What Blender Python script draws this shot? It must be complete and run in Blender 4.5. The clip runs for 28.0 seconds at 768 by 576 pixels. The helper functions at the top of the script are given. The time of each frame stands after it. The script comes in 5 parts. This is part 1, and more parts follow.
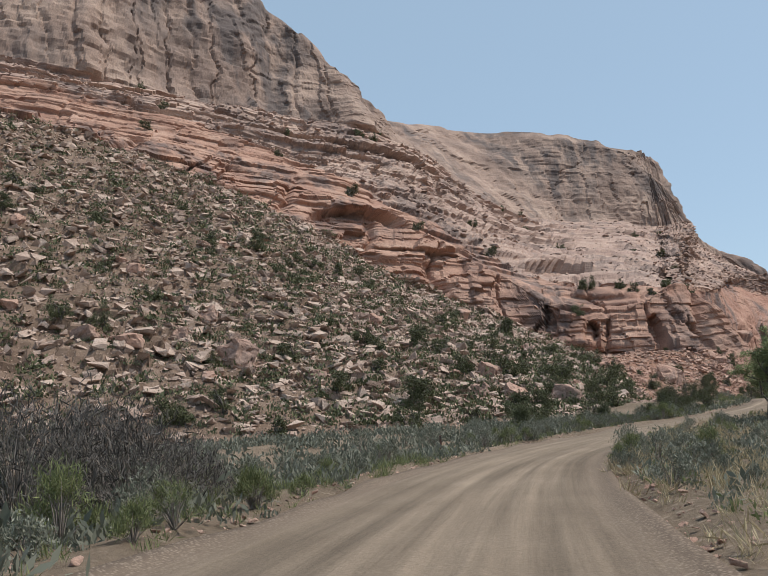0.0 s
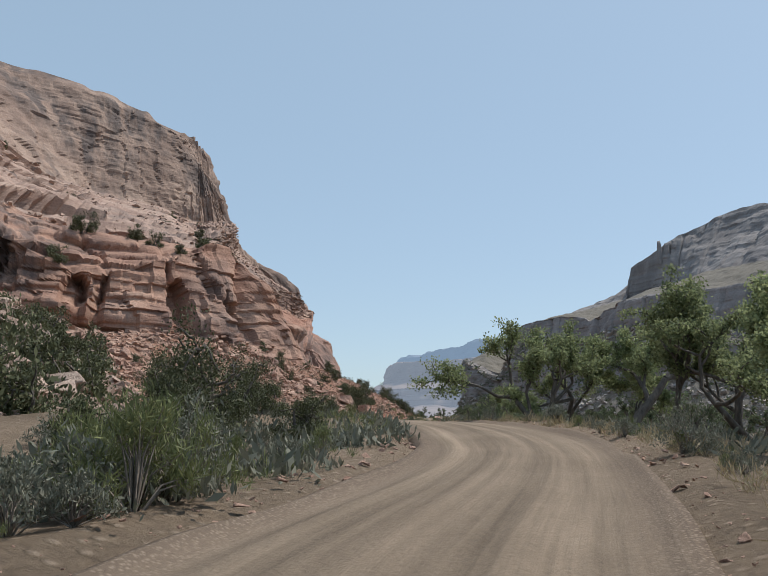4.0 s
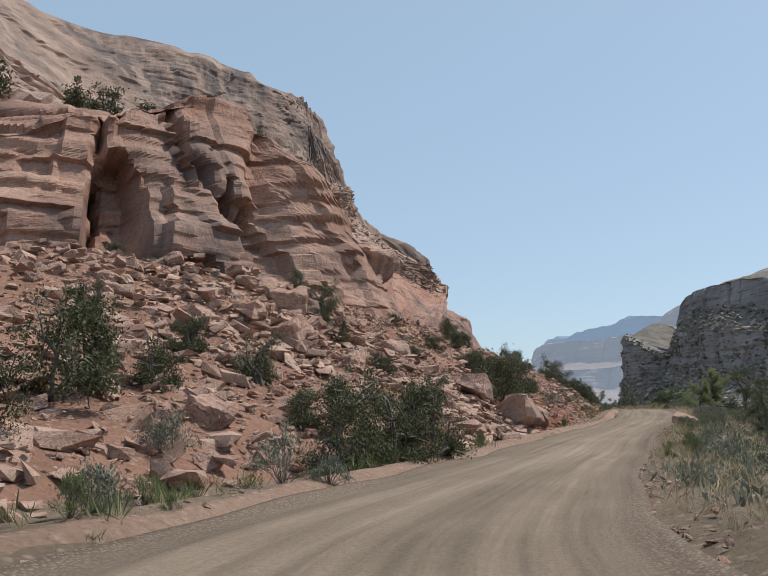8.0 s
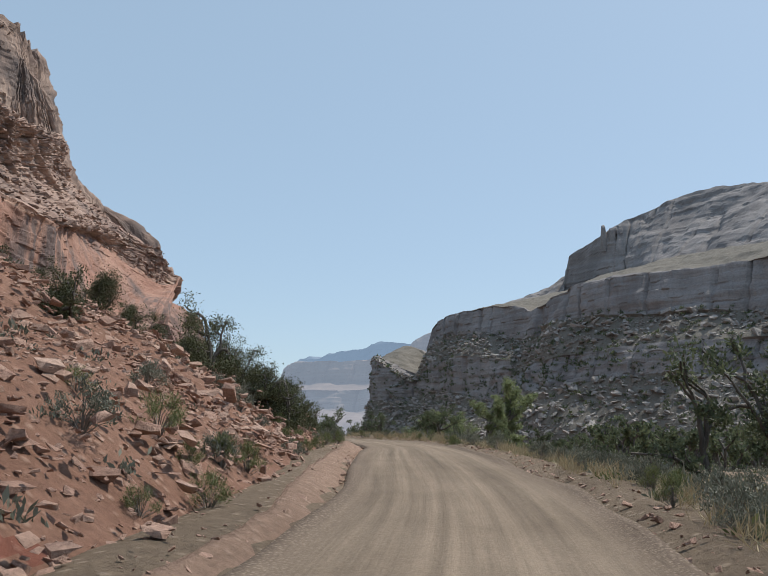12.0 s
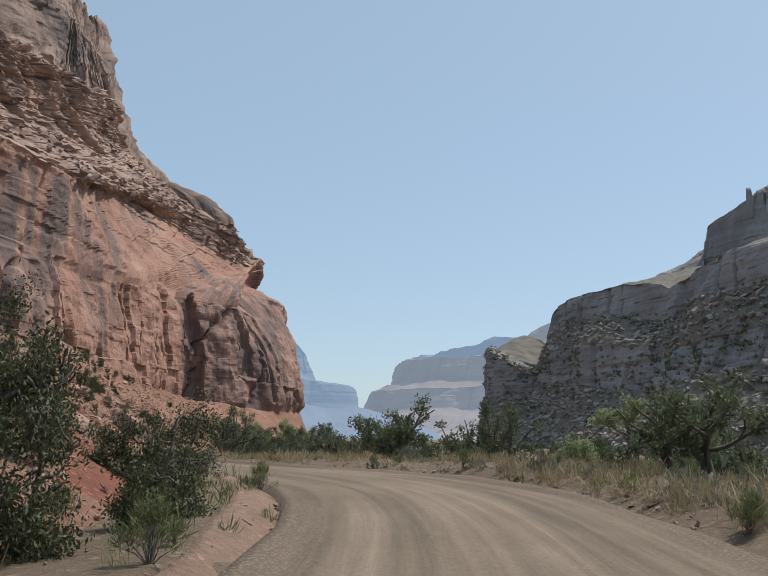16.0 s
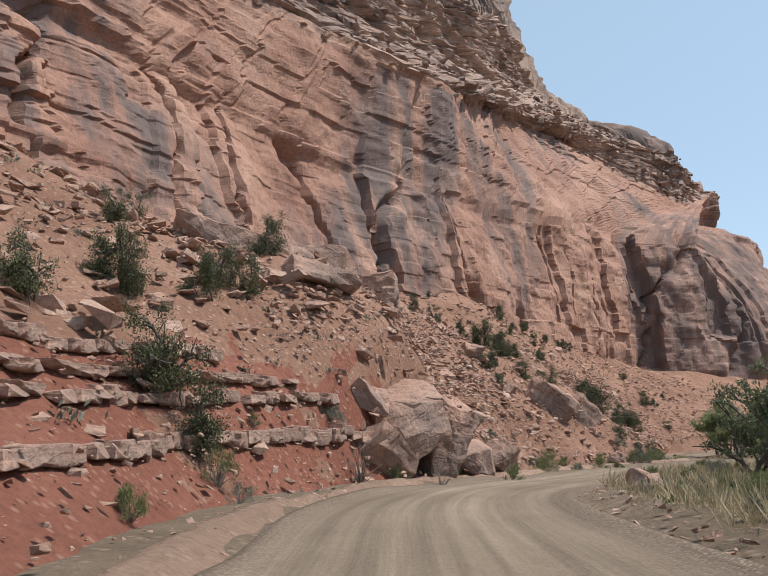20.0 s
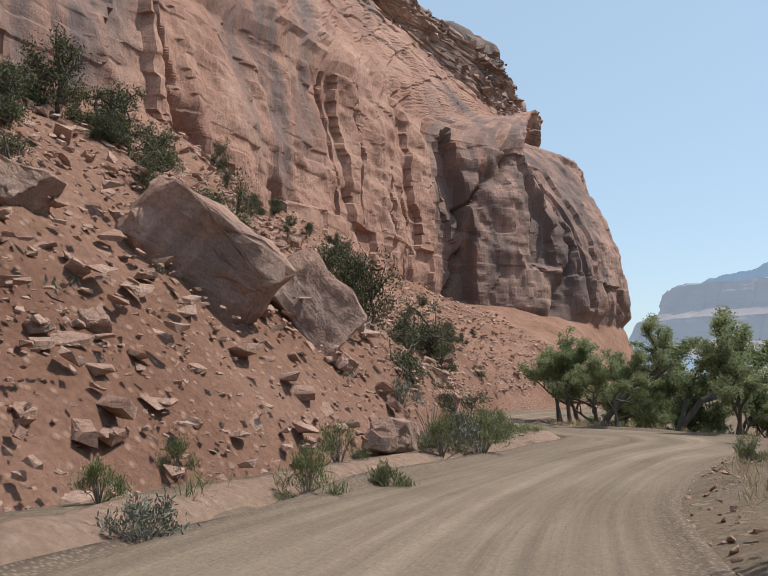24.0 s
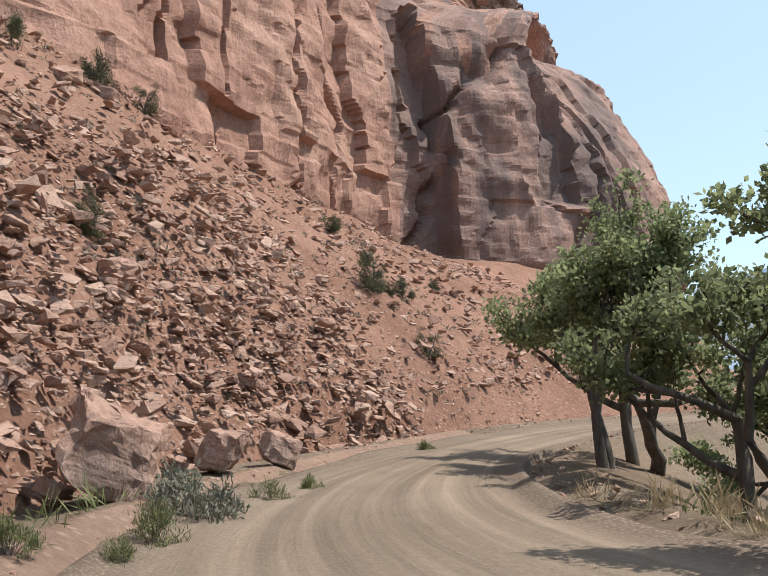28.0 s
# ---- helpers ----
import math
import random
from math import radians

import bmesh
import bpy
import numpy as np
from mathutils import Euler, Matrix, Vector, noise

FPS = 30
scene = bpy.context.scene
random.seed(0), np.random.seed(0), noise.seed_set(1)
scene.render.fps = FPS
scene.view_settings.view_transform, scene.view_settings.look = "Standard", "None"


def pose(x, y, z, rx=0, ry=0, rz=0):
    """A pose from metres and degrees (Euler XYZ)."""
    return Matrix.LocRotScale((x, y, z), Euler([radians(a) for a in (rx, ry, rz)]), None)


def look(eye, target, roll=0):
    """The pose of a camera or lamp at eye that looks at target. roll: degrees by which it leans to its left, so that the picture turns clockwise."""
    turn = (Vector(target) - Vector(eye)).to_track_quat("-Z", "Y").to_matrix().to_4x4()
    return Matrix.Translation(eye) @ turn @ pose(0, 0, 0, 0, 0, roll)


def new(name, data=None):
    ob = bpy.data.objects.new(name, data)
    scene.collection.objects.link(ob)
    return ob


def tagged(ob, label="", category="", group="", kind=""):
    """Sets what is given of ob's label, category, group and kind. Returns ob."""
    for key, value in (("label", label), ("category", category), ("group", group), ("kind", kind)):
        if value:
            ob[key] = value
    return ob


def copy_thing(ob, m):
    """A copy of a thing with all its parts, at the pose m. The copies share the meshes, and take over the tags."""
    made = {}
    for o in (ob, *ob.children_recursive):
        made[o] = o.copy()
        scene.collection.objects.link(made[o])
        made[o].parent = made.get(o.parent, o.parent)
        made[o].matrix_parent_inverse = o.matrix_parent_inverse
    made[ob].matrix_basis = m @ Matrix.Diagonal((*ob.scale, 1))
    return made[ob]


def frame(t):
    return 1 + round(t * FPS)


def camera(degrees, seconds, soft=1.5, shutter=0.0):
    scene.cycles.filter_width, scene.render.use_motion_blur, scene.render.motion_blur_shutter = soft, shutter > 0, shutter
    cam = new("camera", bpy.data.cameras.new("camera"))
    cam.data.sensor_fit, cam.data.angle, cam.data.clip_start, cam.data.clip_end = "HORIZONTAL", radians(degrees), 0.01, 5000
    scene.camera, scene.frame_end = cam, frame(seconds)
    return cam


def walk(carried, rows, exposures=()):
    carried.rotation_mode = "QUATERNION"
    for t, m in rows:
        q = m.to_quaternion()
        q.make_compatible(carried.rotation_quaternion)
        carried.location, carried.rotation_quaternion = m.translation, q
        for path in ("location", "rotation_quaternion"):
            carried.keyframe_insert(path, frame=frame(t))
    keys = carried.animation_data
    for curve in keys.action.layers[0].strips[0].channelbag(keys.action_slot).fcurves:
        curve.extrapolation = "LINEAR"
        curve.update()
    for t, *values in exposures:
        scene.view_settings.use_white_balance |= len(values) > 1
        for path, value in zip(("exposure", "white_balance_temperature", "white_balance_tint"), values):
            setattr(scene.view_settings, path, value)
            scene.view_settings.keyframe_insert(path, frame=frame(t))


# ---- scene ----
cam = camera(51.7, 28.0, soft=0.7)
# seconds, eye x, y, z, yaw (left plus), pitch (up plus), roll
PATH = [
    (0.0, 0.00, -0.00, 1.70, -0.00, 9.73, -2.70),
    (0.5, 1.29, 11.30, 1.58, -5.74, 9.53, -1.94),
    (1.0, 3.36, 21.79, 1.46, -10.77, 9.53, -1.73),
    (1.5, 5.82, 30.94, 1.48, -14.98, 9.66, -1.87),
    (2.0, 8.60, 39.13, 1.50, -18.89, 9.98, -1.33),
    (2.5, 11.81, 46.57, 1.55, -22.62, 10.45, -0.74),
    (3.0, 15.24, 53.24, 1.67, -26.09, 10.96, -0.08),
    (3.5, 19.44, 59.43, 2.02, -29.47, 10.89, 0.53),
    (4.0, 22.42, 64.79, 2.02, -33.40, 10.30, 1.03),
    (4.5, 26.56, 69.59, 2.19, -35.98, 9.82, 1.66),
    (5.0, 33.10, 75.30, 2.71, -36.50, 9.84, 2.00),
    (5.5, 38.90, 81.80, 3.22, -34.50, 9.86, 2.34),
    (6.0, 43.50, 89.30, 3.73, -30.50, 9.87, 2.68),
    (6.5, 46.46, 97.51, 4.25, -26.06, 9.89, 3.02),
    (7.0, 49.31, 104.51, 4.31, -22.29, 9.96, 1.55),
    (7.5, 51.75, 110.88, 4.31, -20.37, 9.54, 0.37),
    (8.0, 55.05, 117.35, 4.31, -23.09, 9.32, -0.55),
    (8.5, 58.48, 123.11, 4.25, -26.83, 9.62, 0.07),
    (9.0, 62.66, 128.71, 4.28, -30.70, 9.82, 0.92),
    (9.5, 66.92, 133.99, 4.31, -33.39, 9.78, 1.80),
    (10.0, 71.26, 139.32, 4.28, -35.16, 9.56, 2.19),
    (10.5, 75.84, 144.60, 4.32, -36.78, 9.48, 1.57),
    (11.0, 80.67, 149.90, 4.33, -38.89, 10.19, 1.44),
    (11.5, 85.20, 155.00, 4.75, -40.65, 11.10, 1.90),
    (13.5, 106.33, 176.01, 6.00, -38.68, 9.19, 2.16),
    (14.0, 110.38, 180.83, 6.03, -37.47, 9.41, 1.49),
    (14.5, 114.29, 185.95, 6.28, -36.30, 10.06, 1.54),
    (15.0, 118.05, 190.92, 6.44, -34.95, 10.27, 1.57),
    (15.5, 121.55, 195.81, 6.58, -33.63, 10.26, 1.51),
    (16.0, 124.72, 201.28, 6.67, -32.42, 10.50, 1.10),
    (16.5, 128.59, 207.24, 6.74, -29.85, 11.10, 1.05),
    (17.0, 132.97, 213.64, 6.78, -24.31, 11.27, 1.44),
    (17.5, 135.55, 220.36, 6.77, -17.62, 10.33, 1.25),
    (18.0, 136.83, 225.60, 6.77, -12.90, 8.84, 0.95),
    (18.5, 137.67, 230.68, 6.62, -8.36, 8.06, 0.13),
    (19.0, 138.28, 235.59, 6.53, -4.76, 8.39, -0.69),
    (19.5, 138.74, 240.63, 6.53, -2.30, 9.00, -0.88),
    (20.0, 139.04, 245.89, 6.51, -0.98, 9.30, -1.26),
    (20.5, 139.37, 251.12, 6.50, -0.36, 9.22, -1.58),
    (21.0, 139.87, 256.40, 6.46, -2.46, 8.89, -1.69),
    (21.5, 140.95, 261.66, 6.35, -6.53, 8.37, -2.08),
    (22.0, 142.30, 267.30, 6.05, -10.20, 7.62, -1.17),
    (22.5, 144.30, 273.10, 5.71, -13.20, 6.87, -0.25),
    (23.0, 147.60, 278.70, 5.38, -14.20, 6.12, 0.66),
    (23.5, 150.95, 284.21, 5.07, -13.19, 5.37, 1.57),
    (24.0, 152.95, 290.56, 4.72, -14.87, 5.73, 0.82),
    (24.5, 155.59, 297.07, 4.39, -21.02, 6.73, -0.03),
    (25.0, 158.87, 302.04, 4.13, -27.11, 7.63, 1.18),
    (25.5, 161.77, 306.00, 3.99, -33.14, 8.00, 2.60),
    (26.0, 164.96, 309.30, 3.93, -34.73, 7.91, 3.66),
    (26.5, 168.06, 314.03, 3.76, -29.12, 7.09, 3.73),
    (27.0, 170.19, 319.18, 3.56, -23.28, 6.65, 2.57),
    (27.5, 171.61, 324.45, 3.26, -17.26, 6.45, 0.72),
    (28.0, 172.73, 329.48, 2.96, -13.09, 6.38, -0.78),
]


def head(x, y, z, yaw, pitch, roll):
    a, b = radians(yaw), radians(pitch)
    way = (-math.sin(a) * math.cos(b), math.cos(a) * math.cos(b), math.sin(b))
    return look((x, y, z), (x + 2 * way[0], y + 2 * way[1], z + 2 * way[2]), roll)


walk(cam, [(row[0], head(*row[1:])) for row in PATH],
     [(0, -0.05), (3, -0.12), (7, -0.03), (9, -0.1), (11, -0.08), (14, -0.1), (15, -0.14), (17, -0.05), (19, 0.16), (20, 0.2), (21.5, 0.25), (24, 0.12), (25, -0.12), (27, 0.24), (28, 0.55)])

# ---- light ----
SUN_AZ, SUN_EL = 98.0, 60.0          # degrees clockwise from +y, and above the horizon
world = bpy.data.worlds.new("world")
scene.world = world
world.use_nodes = True
wt = world.node_tree
sky = wt.nodes.new("ShaderNodeTexSky")
sky.sky_type = "NISHITA"
sky.sun_disc = False
sky.sun_elevation, sky.sun_rotation = radians(SUN_EL), radians(SUN_AZ)
sky.air_density, sky.dust_density, sky.ozone_density, sky.altitude = 1.1, 3.0, 0.6, 1400
hazy = wt.nodes.new("ShaderNodeMix")
hazy.data_type = "RGBA"
hazy.inputs[0].default_value = 0.62
hazy.inputs[7].default_value = (2.5, 3.4, 4.15, 1)      # thin smoke in the air
wt.links.new(sky.outputs[0], hazy.inputs[6])
wt.links.new(hazy.outputs[2], wt.nodes["Background"].inputs[0])
wt.nodes["Background"].inputs[1].default_value = 0.175
sun_data = bpy.data.lights.new("sun", "SUN")
sun_data.energy, sun_data.angle, sun_data.color = 4.0, radians(0.6), (1.0, 0.94, 0.86)
sun = new("sun", sun_data)
sun.matrix_world = look((0, 0, 400), (-math.sin(radians(SUN_AZ)) * 400, -math.cos(radians(SUN_AZ)) * 400, 400 - 400 * math.tan(radians(SUN_EL))))


# ---- noise on arrays ----
def hash3(i, j, k, seed):
    n = (i * 374761393 + j * 668265263 + k * 2147483647 + seed * 974634541) & 0xFFFFFFFF
    n = ((n ^ (n >> 13)) * 1274126177) & 0xFFFFFFFF
    n = ((n ^ (n >> 16)) * 2246822519) & 0xFFFFFFFF
    return ((n ^ (n >> 15)) & 0xFFFFFF) / 16777215.0 * 2.0 - 1.0


def vnoise(x, y, z, seed=0):
    """Smooth value noise, -1 to 1, on arrays of the same shape."""
    x, y, z = np.broadcast_arrays(np.asarray(x, float), np.asarray(y, float), np.asarray(z, float))
    i, j, k = np.floor(x).astype(np.int64), np.floor(y).astype(np.int64), np.floor(z).astype(np.int64)
    a, b, c = x - i, y - j, z - k
    a, b, c = a * a * (3 - 2 * a), b * b * (3 - 2 * b), c * c * (3 - 2 * c)
    out = 0
    for di in (0, 1):
        for dj in (0, 1):
            for dk in (0, 1):
                w = (a if di else 1 - a) * (b if dj else 1 - b) * (c if dk else 1 - c)
                out = out + w * hash3(i + di, j + dj, k + dk, seed)
    return out


def fbm(x, y, z, octaves=4, seed=0):
    out, amp = 0, 0.5
    for o in range(octaves):
        f = 2.03 ** o
        out = out + amp * vnoise(x * f, y * f, z * f, seed + o)
        amp *= 0.5
    return out


def smooth(a, lo, hi):
    t = np.clip((a - lo) / (hi - lo), 0, 1)
    return t * t * (3 - 2 * t)


# ---- materials ----
def material(name):
    m = bpy.data.materials.new(name)
    m.use_nodes = True
    nt = m.node_tree
    return m, nt, nt.nodes["Principled BSDF"]


def node(nt, kind, **values):
    n = nt.nodes.new(kind)
    for key, v in values.items():
        n.inputs[key.replace("_", " ")].default_value = v
    return n


def coords(nt, scale=(1, 1, 1), kind="Object"):
    tc = nt.nodes.new("ShaderNodeTexCoord")
    mp = nt.nodes.new("ShaderNodeMapping")
    mp.inputs["Scale"].default_value = scale
    nt.links.new(tc.outputs[kind], mp.inputs["Vector"])
    return mp.outputs[0]


def grain(nt, scale, detail=6.0, rough=0.6, stretch=(1, 1, 1), kind="Object", distort=0.0):
    n = node(nt, "ShaderNodeTexNoise", Scale=scale, Detail=detail, Roughness=rough, Distortion=distort)
    nt.links.new(coords(nt, stretch, kind), n.inputs["Vector"])
    return n.outputs["Fac"]


def ramp(nt, fac, stops):
    r = nt.nodes.new("ShaderNodeValToRGB")
    e = r.color_ramp.elements
    while len(e) < len(stops):
        e.new(0.5)
    for el, (pos, col) in zip(e, stops):
        el.position = pos
        el.color = (*col, 1) if len(col) == 3 else col
    nt.links.new(fac, r.inputs[0])
    return r.outputs[0]


def mix(nt, fac, a, b, how="MIX"):
    m = nt.nodes.new("ShaderNodeMix")
    m.data_type, m.blend_type = "RGBA", how
    for sock, v in ((m.inputs[0], fac), (m.inputs[6], a), (m.inputs[7], b)):
        if isinstance(v, (int, float)):
            sock.default_value = v
        elif isinstance(v, tuple):
            sock.default_value = (*v, 1)
        else:
            nt.links.new(v, sock)
    return m.outputs[2]


def bump(nt, bsdf, height, strength, distance, under=None):
    b = node(nt, "ShaderNodeBump", Strength=strength, Distance=distance)
    nt.links.new(height, b.inputs["Height"])
    if under is not None:
        nt.links.new(under, b.inputs["Normal"])
    nt.links.new(b.outputs[0], bsdf.inputs["Normal"])
    return b.outputs[0]


def g(v):
    return (v, v, v)


def rock_material(name, light, mid, dark, band, varnish=0.0, size=1.0, patina=(0.105, 0.088, 0.086), relief=0.5, bedding=0.55):
    """Bedded sandstone: mottled colour, thin beds with height, dark streaks and patches of patina."""
    m, nt, bsdf = material(name)
    light, mid, dark, band = [tuple(0.76 * c + 0.24 * (0.3 * k[0] + 0.6 * k[1] + 0.1 * k[2]) for c in k) for k in (light, mid, dark, band)]
    col = ramp(nt, grain(nt, 0.09 * size, 8, 0.62), [(0.3, dark), (0.5, mid), (0.7, light)])
    beds = grain(nt, 1.0 * size, 4, 0.6, (0.04, 0.04, 0.55), distort=0.5)
    col = mix(nt, bedding, col, ramp(nt, beds, [(0.28, dark), (0.45, mid), (0.56, light), (0.7, band)]))
    fine = grain(nt, 2.6 * size, 8, 0.7)
    col = mix(nt, 0.5, col, ramp(nt, fine, [(0.3, g(0.4)), (0.5, g(1.05)), (0.72, g(1.5))]), "MULTIPLY")
    grit = grain(nt, 8.0 * size, 6, 0.75)
    col = mix(nt, 0.45, col, ramp(nt, grit, [(0.32, g(0.5)), (0.5, g(1.05)), (0.68, g(1.45))]), "MULTIPLY")
    if varnish:
        streak = grain(nt, 0.16 * size, 5, 0.62, (1.5, 1.5, 0.12))
        blot = grain(nt, 0.035 * size, 4, 0.55, (1, 1, 0.8))
        both = nt.nodes.new("ShaderNodeMath")
        both.operation = "MULTIPLY"
        nt.links.new(ramp(nt, streak, [(0.40, g(0)), (0.55, g(1))]), both.inputs[0])
        nt.links.new(ramp(nt, blot, [(0.46 - 0.06 * (varnish > 0.9), g(0)), (0.58 - 0.08 * (varnish > 0.9), g(1))]), both.inputs[1])
        sc = nt.nodes.new("ShaderNodeMath")
        sc.operation = "MULTIPLY"
        sc.inputs[1].default_value = varnish
        nt.links.new(both.outputs[0], sc.inputs[0])
        col = mix(nt, sc.outputs[0], col, patina)
    nt.links.new(col, bsdf.inputs["Base Color"])
    bsdf.inputs["Roughness"].default_value = 0.9
    bsdf.inputs["Specular IOR Level"].default_value = 0.2
    n1 = bump(nt, bsdf, beds, relief, 0.7)
    cracks = nt.nodes.new("ShaderNodeTexVoronoi")
    cracks.feature = "DISTANCE_TO_EDGE"
    cracks.inputs["Scale"].default_value = 0.22 * size
    nt.links.new(coords(nt, (1, 1, 1.7)), cracks.inputs["Vector"])
    n2 = bump(nt, bsdf, ramp(nt, cracks.outputs[0], [(0.0, g(0)), (0.05, g(1))]), 0.35 * relief, 0.4, n1)
    bump(nt, bsdf, fine, 0.6, 0.25, n2)
    return m


MAT_SLICK = rock_material("salmon_sandstone", (0.5, 0.295, 0.2), (0.37, 0.192, 0.122), (0.23, 0.102, 0.066), (0.5, 0.31, 0.22), 0.72, 1.2, relief=0.2, bedding=0.18)
MAT_PROW = rock_material("varnished_sandstone", (0.46, 0.255, 0.172), (0.37, 0.183, 0.118), (0.25, 0.108, 0.07), (0.46, 0.26, 0.172), 0.85, 0.9, (0.13, 0.108, 0.105), relief=0.1, bedding=0.1)
MAT_VARNISH = rock_material("black_varnished_sandstone", (0.42, 0.24, 0.17), (0.33, 0.18, 0.13), (0.2, 0.115, 0.09), (0.42, 0.24, 0.17), 0.85, 0.8, (0.13, 0.098, 0.09), relief=0.1, bedding=0.08)
MAT_LEDGE = rock_material("ledgy_red_rock", (0.47, 0.315, 0.235), (0.35, 0.22, 0.163), (0.2, 0.115, 0.088), (0.49, 0.345, 0.265), 0.55, 1.2, relief=0.45)
MAT_UPPER = rock_material("tan_cliff_rock", (0.41, 0.28, 0.205), (0.3, 0.195, 0.143), (0.17, 0.108, 0.084), (0.4, 0.265, 0.2), 0.9, 0.6, (0.115, 0.095, 0.09), relief=0.12, bedding=0.12)
# Rock across the valley: its colours are greyed to stand in for haze.
MAT_RIGHT = rock_material("haze_greyed_canyon_rock", (0.3, 0.272, 0.262), (0.24, 0.217, 0.21), (0.165, 0.148, 0.145), (0.32, 0.29, 0.28), 0.5, 0.5, (0.15, 0.136, 0.134), relief=0.12, bedding=0.35)
MAT_BOULDER = rock_material("fallen_sandstone", (0.55, 0.35, 0.25), (0.44, 0.245, 0.165), (0.28, 0.14, 0.095), (0.55, 0.36, 0.26), 0.6, 2.4, relief=0.3, bedding=0.3)


def far_material(name, base, haze_glow, amount):
    """Rock of the far mesas, a plain backdrop; emission stands in for haze."""
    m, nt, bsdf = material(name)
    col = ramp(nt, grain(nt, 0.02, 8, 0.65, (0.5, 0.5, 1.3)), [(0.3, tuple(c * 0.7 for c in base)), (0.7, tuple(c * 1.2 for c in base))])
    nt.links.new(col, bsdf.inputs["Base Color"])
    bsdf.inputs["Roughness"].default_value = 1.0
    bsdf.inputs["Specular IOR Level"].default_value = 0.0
    bsdf.inputs["Emission Color"].default_value = (*haze_glow, 1)
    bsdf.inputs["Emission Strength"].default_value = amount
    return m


# Both glow blue for the haze; the farther one's base colour is bluish too.
MAT_FAR = far_material("far_mesa_rock_haze_glow", (0.2, 0.155, 0.13), (0.46, 0.58, 0.76), 0.36)
MAT_FARTHER = far_material("farther_mesa_rock_haze_glow", (0.09, 0.095, 0.105), (0.42, 0.6, 0.85), 0.46)


def soil_material(name, light, dark, speck):
    m, nt, bsdf = material(name)
    col = ramp(nt, grain(nt, 0.12, 8, 0.65), [(0.3, dark), (0.68, light)])
    fine = grain(nt, 5.0, 8, 0.75)
    col = mix(nt, 0.6, col, ramp(nt, fine, [(0.3, g(0.5)), (0.7, g(1.3))]), "MULTIPLY")
    vo = nt.nodes.new("ShaderNodeTexVoronoi")
    vo.inputs["Scale"].default_value = 3.2
    nt.links.new(coords(nt), vo.inputs["Vector"])
    col = mix(nt, ramp(nt, vo.outputs["Distance"], [(0.12, g(0.8)), (0.3, g(0))]), col, speck)
    nt.links.new(col, bsdf.inputs["Base Color"])
    bsdf.inputs["Roughness"].default_value = 0.95
    bsdf.inputs["Specular IOR Level"].default_value = 0.15
    n1 = bump(nt, bsdf, fine, 0.8, 0.15)
    bump(nt, bsdf, ramp(nt, vo.outputs["Distance"], [(0.05, g(1)), (0.4, g(0))]), 0.25, 0.12, n1)
    return m


MAT_TALUS = soil_material("red_rubble_soil", (0.34, 0.2, 0.145), (0.2, 0.105, 0.072), (0.4, 0.265, 0.2))
MAT_GREYTALUS = soil_material("grey_rubble_soil", (0.24, 0.172, 0.13), (0.13, 0.088, 0.065), (0.32, 0.24, 0.185))
MAT_GROUND = soil_material("dry_valley_soil", (0.25, 0.19, 0.138), (0.15, 0.113, 0.08), (0.31, 0.245, 0.185))
MAT_REDBANK = soil_material("dark_red_mudstone", (0.29, 0.125, 0.088), (0.2, 0.08, 0.056), (0.36, 0.2, 0.15))


def road_material():
    """Graded dirt: pale wheel tracks and darker loose gravel along the road, by the road's own length and width."""
    m, nt, bsdf = material("graded_dirt")
    base = ramp(nt, grain(nt, 1.0, 8, 0.6, (0.25, 0.25, 0.25)), [(0.3, (0.18, 0.139, 0.102)), (0.7, (0.235, 0.184, 0.137))])
    lines = grain(nt, 1.0, 5, 0.62, (15.0, 0.045, 1), "UV", 0.12)
    col = mix(nt, 0.75, base, ramp(nt, lines, [(0.3, g(0.62)), (0.45, g(0.92)), (0.55, g(1.1)), (0.7, g(1.42))]), "MULTIPLY")
    wide = grain(nt, 1.0, 3, 0.5, (6.0, 0.02, 1), "UV", 0.1)
    col = mix(nt, 0.7, col, ramp(nt, wide, [(0.35, g(0.78)), (0.65, g(1.2))]), "MULTIPLY")
    fine = grain(nt, 11.0, 9, 0.85)
    col = mix(nt, 0.65, col, ramp(nt, fine, [(0.3, g(0.6)), (0.7, g(1.3))]), "MULTIPLY")
    uv = nt.nodes.new("ShaderNodeTexCoord")
    sep = nt.nodes.new("ShaderNodeSeparateXYZ")
    nt.links.new(uv.outputs["UV"], sep.inputs[0])
    edge = ramp(nt, sep.outputs[0], [(0.0, g(1)), (0.18, g(0.0)), (0.82, g(0.0)), (1.0, g(1))])
    pebble = nt.nodes.new("ShaderNodeTexVoronoi")
    pebble.inputs["Scale"].default_value = 16.0
    nt.links.new(coords(nt), pebble.inputs["Vector"])
    gravel = mix(nt, ramp(nt, pebble.outputs["Distance"], [(0.1, g(1)), (0.5, g(0))]), (0.12, 0.088, 0.067), (0.29, 0.23, 0.18))
    col = mix(nt, edge, col, gravel)
    nt.links.new(col, bsdf.inputs["Base Color"])
    bsdf.inputs["Roughness"].default_value = 0.95
    bsdf.inputs["Specular IOR Level"].default_value = 0.15
    n1 = bump(nt, bsdf, lines, 0.6, 0.07)
    n2 = bump(nt, bsdf, fine, 0.5, 0.03, n1)
    bump(nt, bsdf, pebble.outputs["Distance"], 0.25, 0.03, n2)
    return m


MAT_ROAD = road_material()


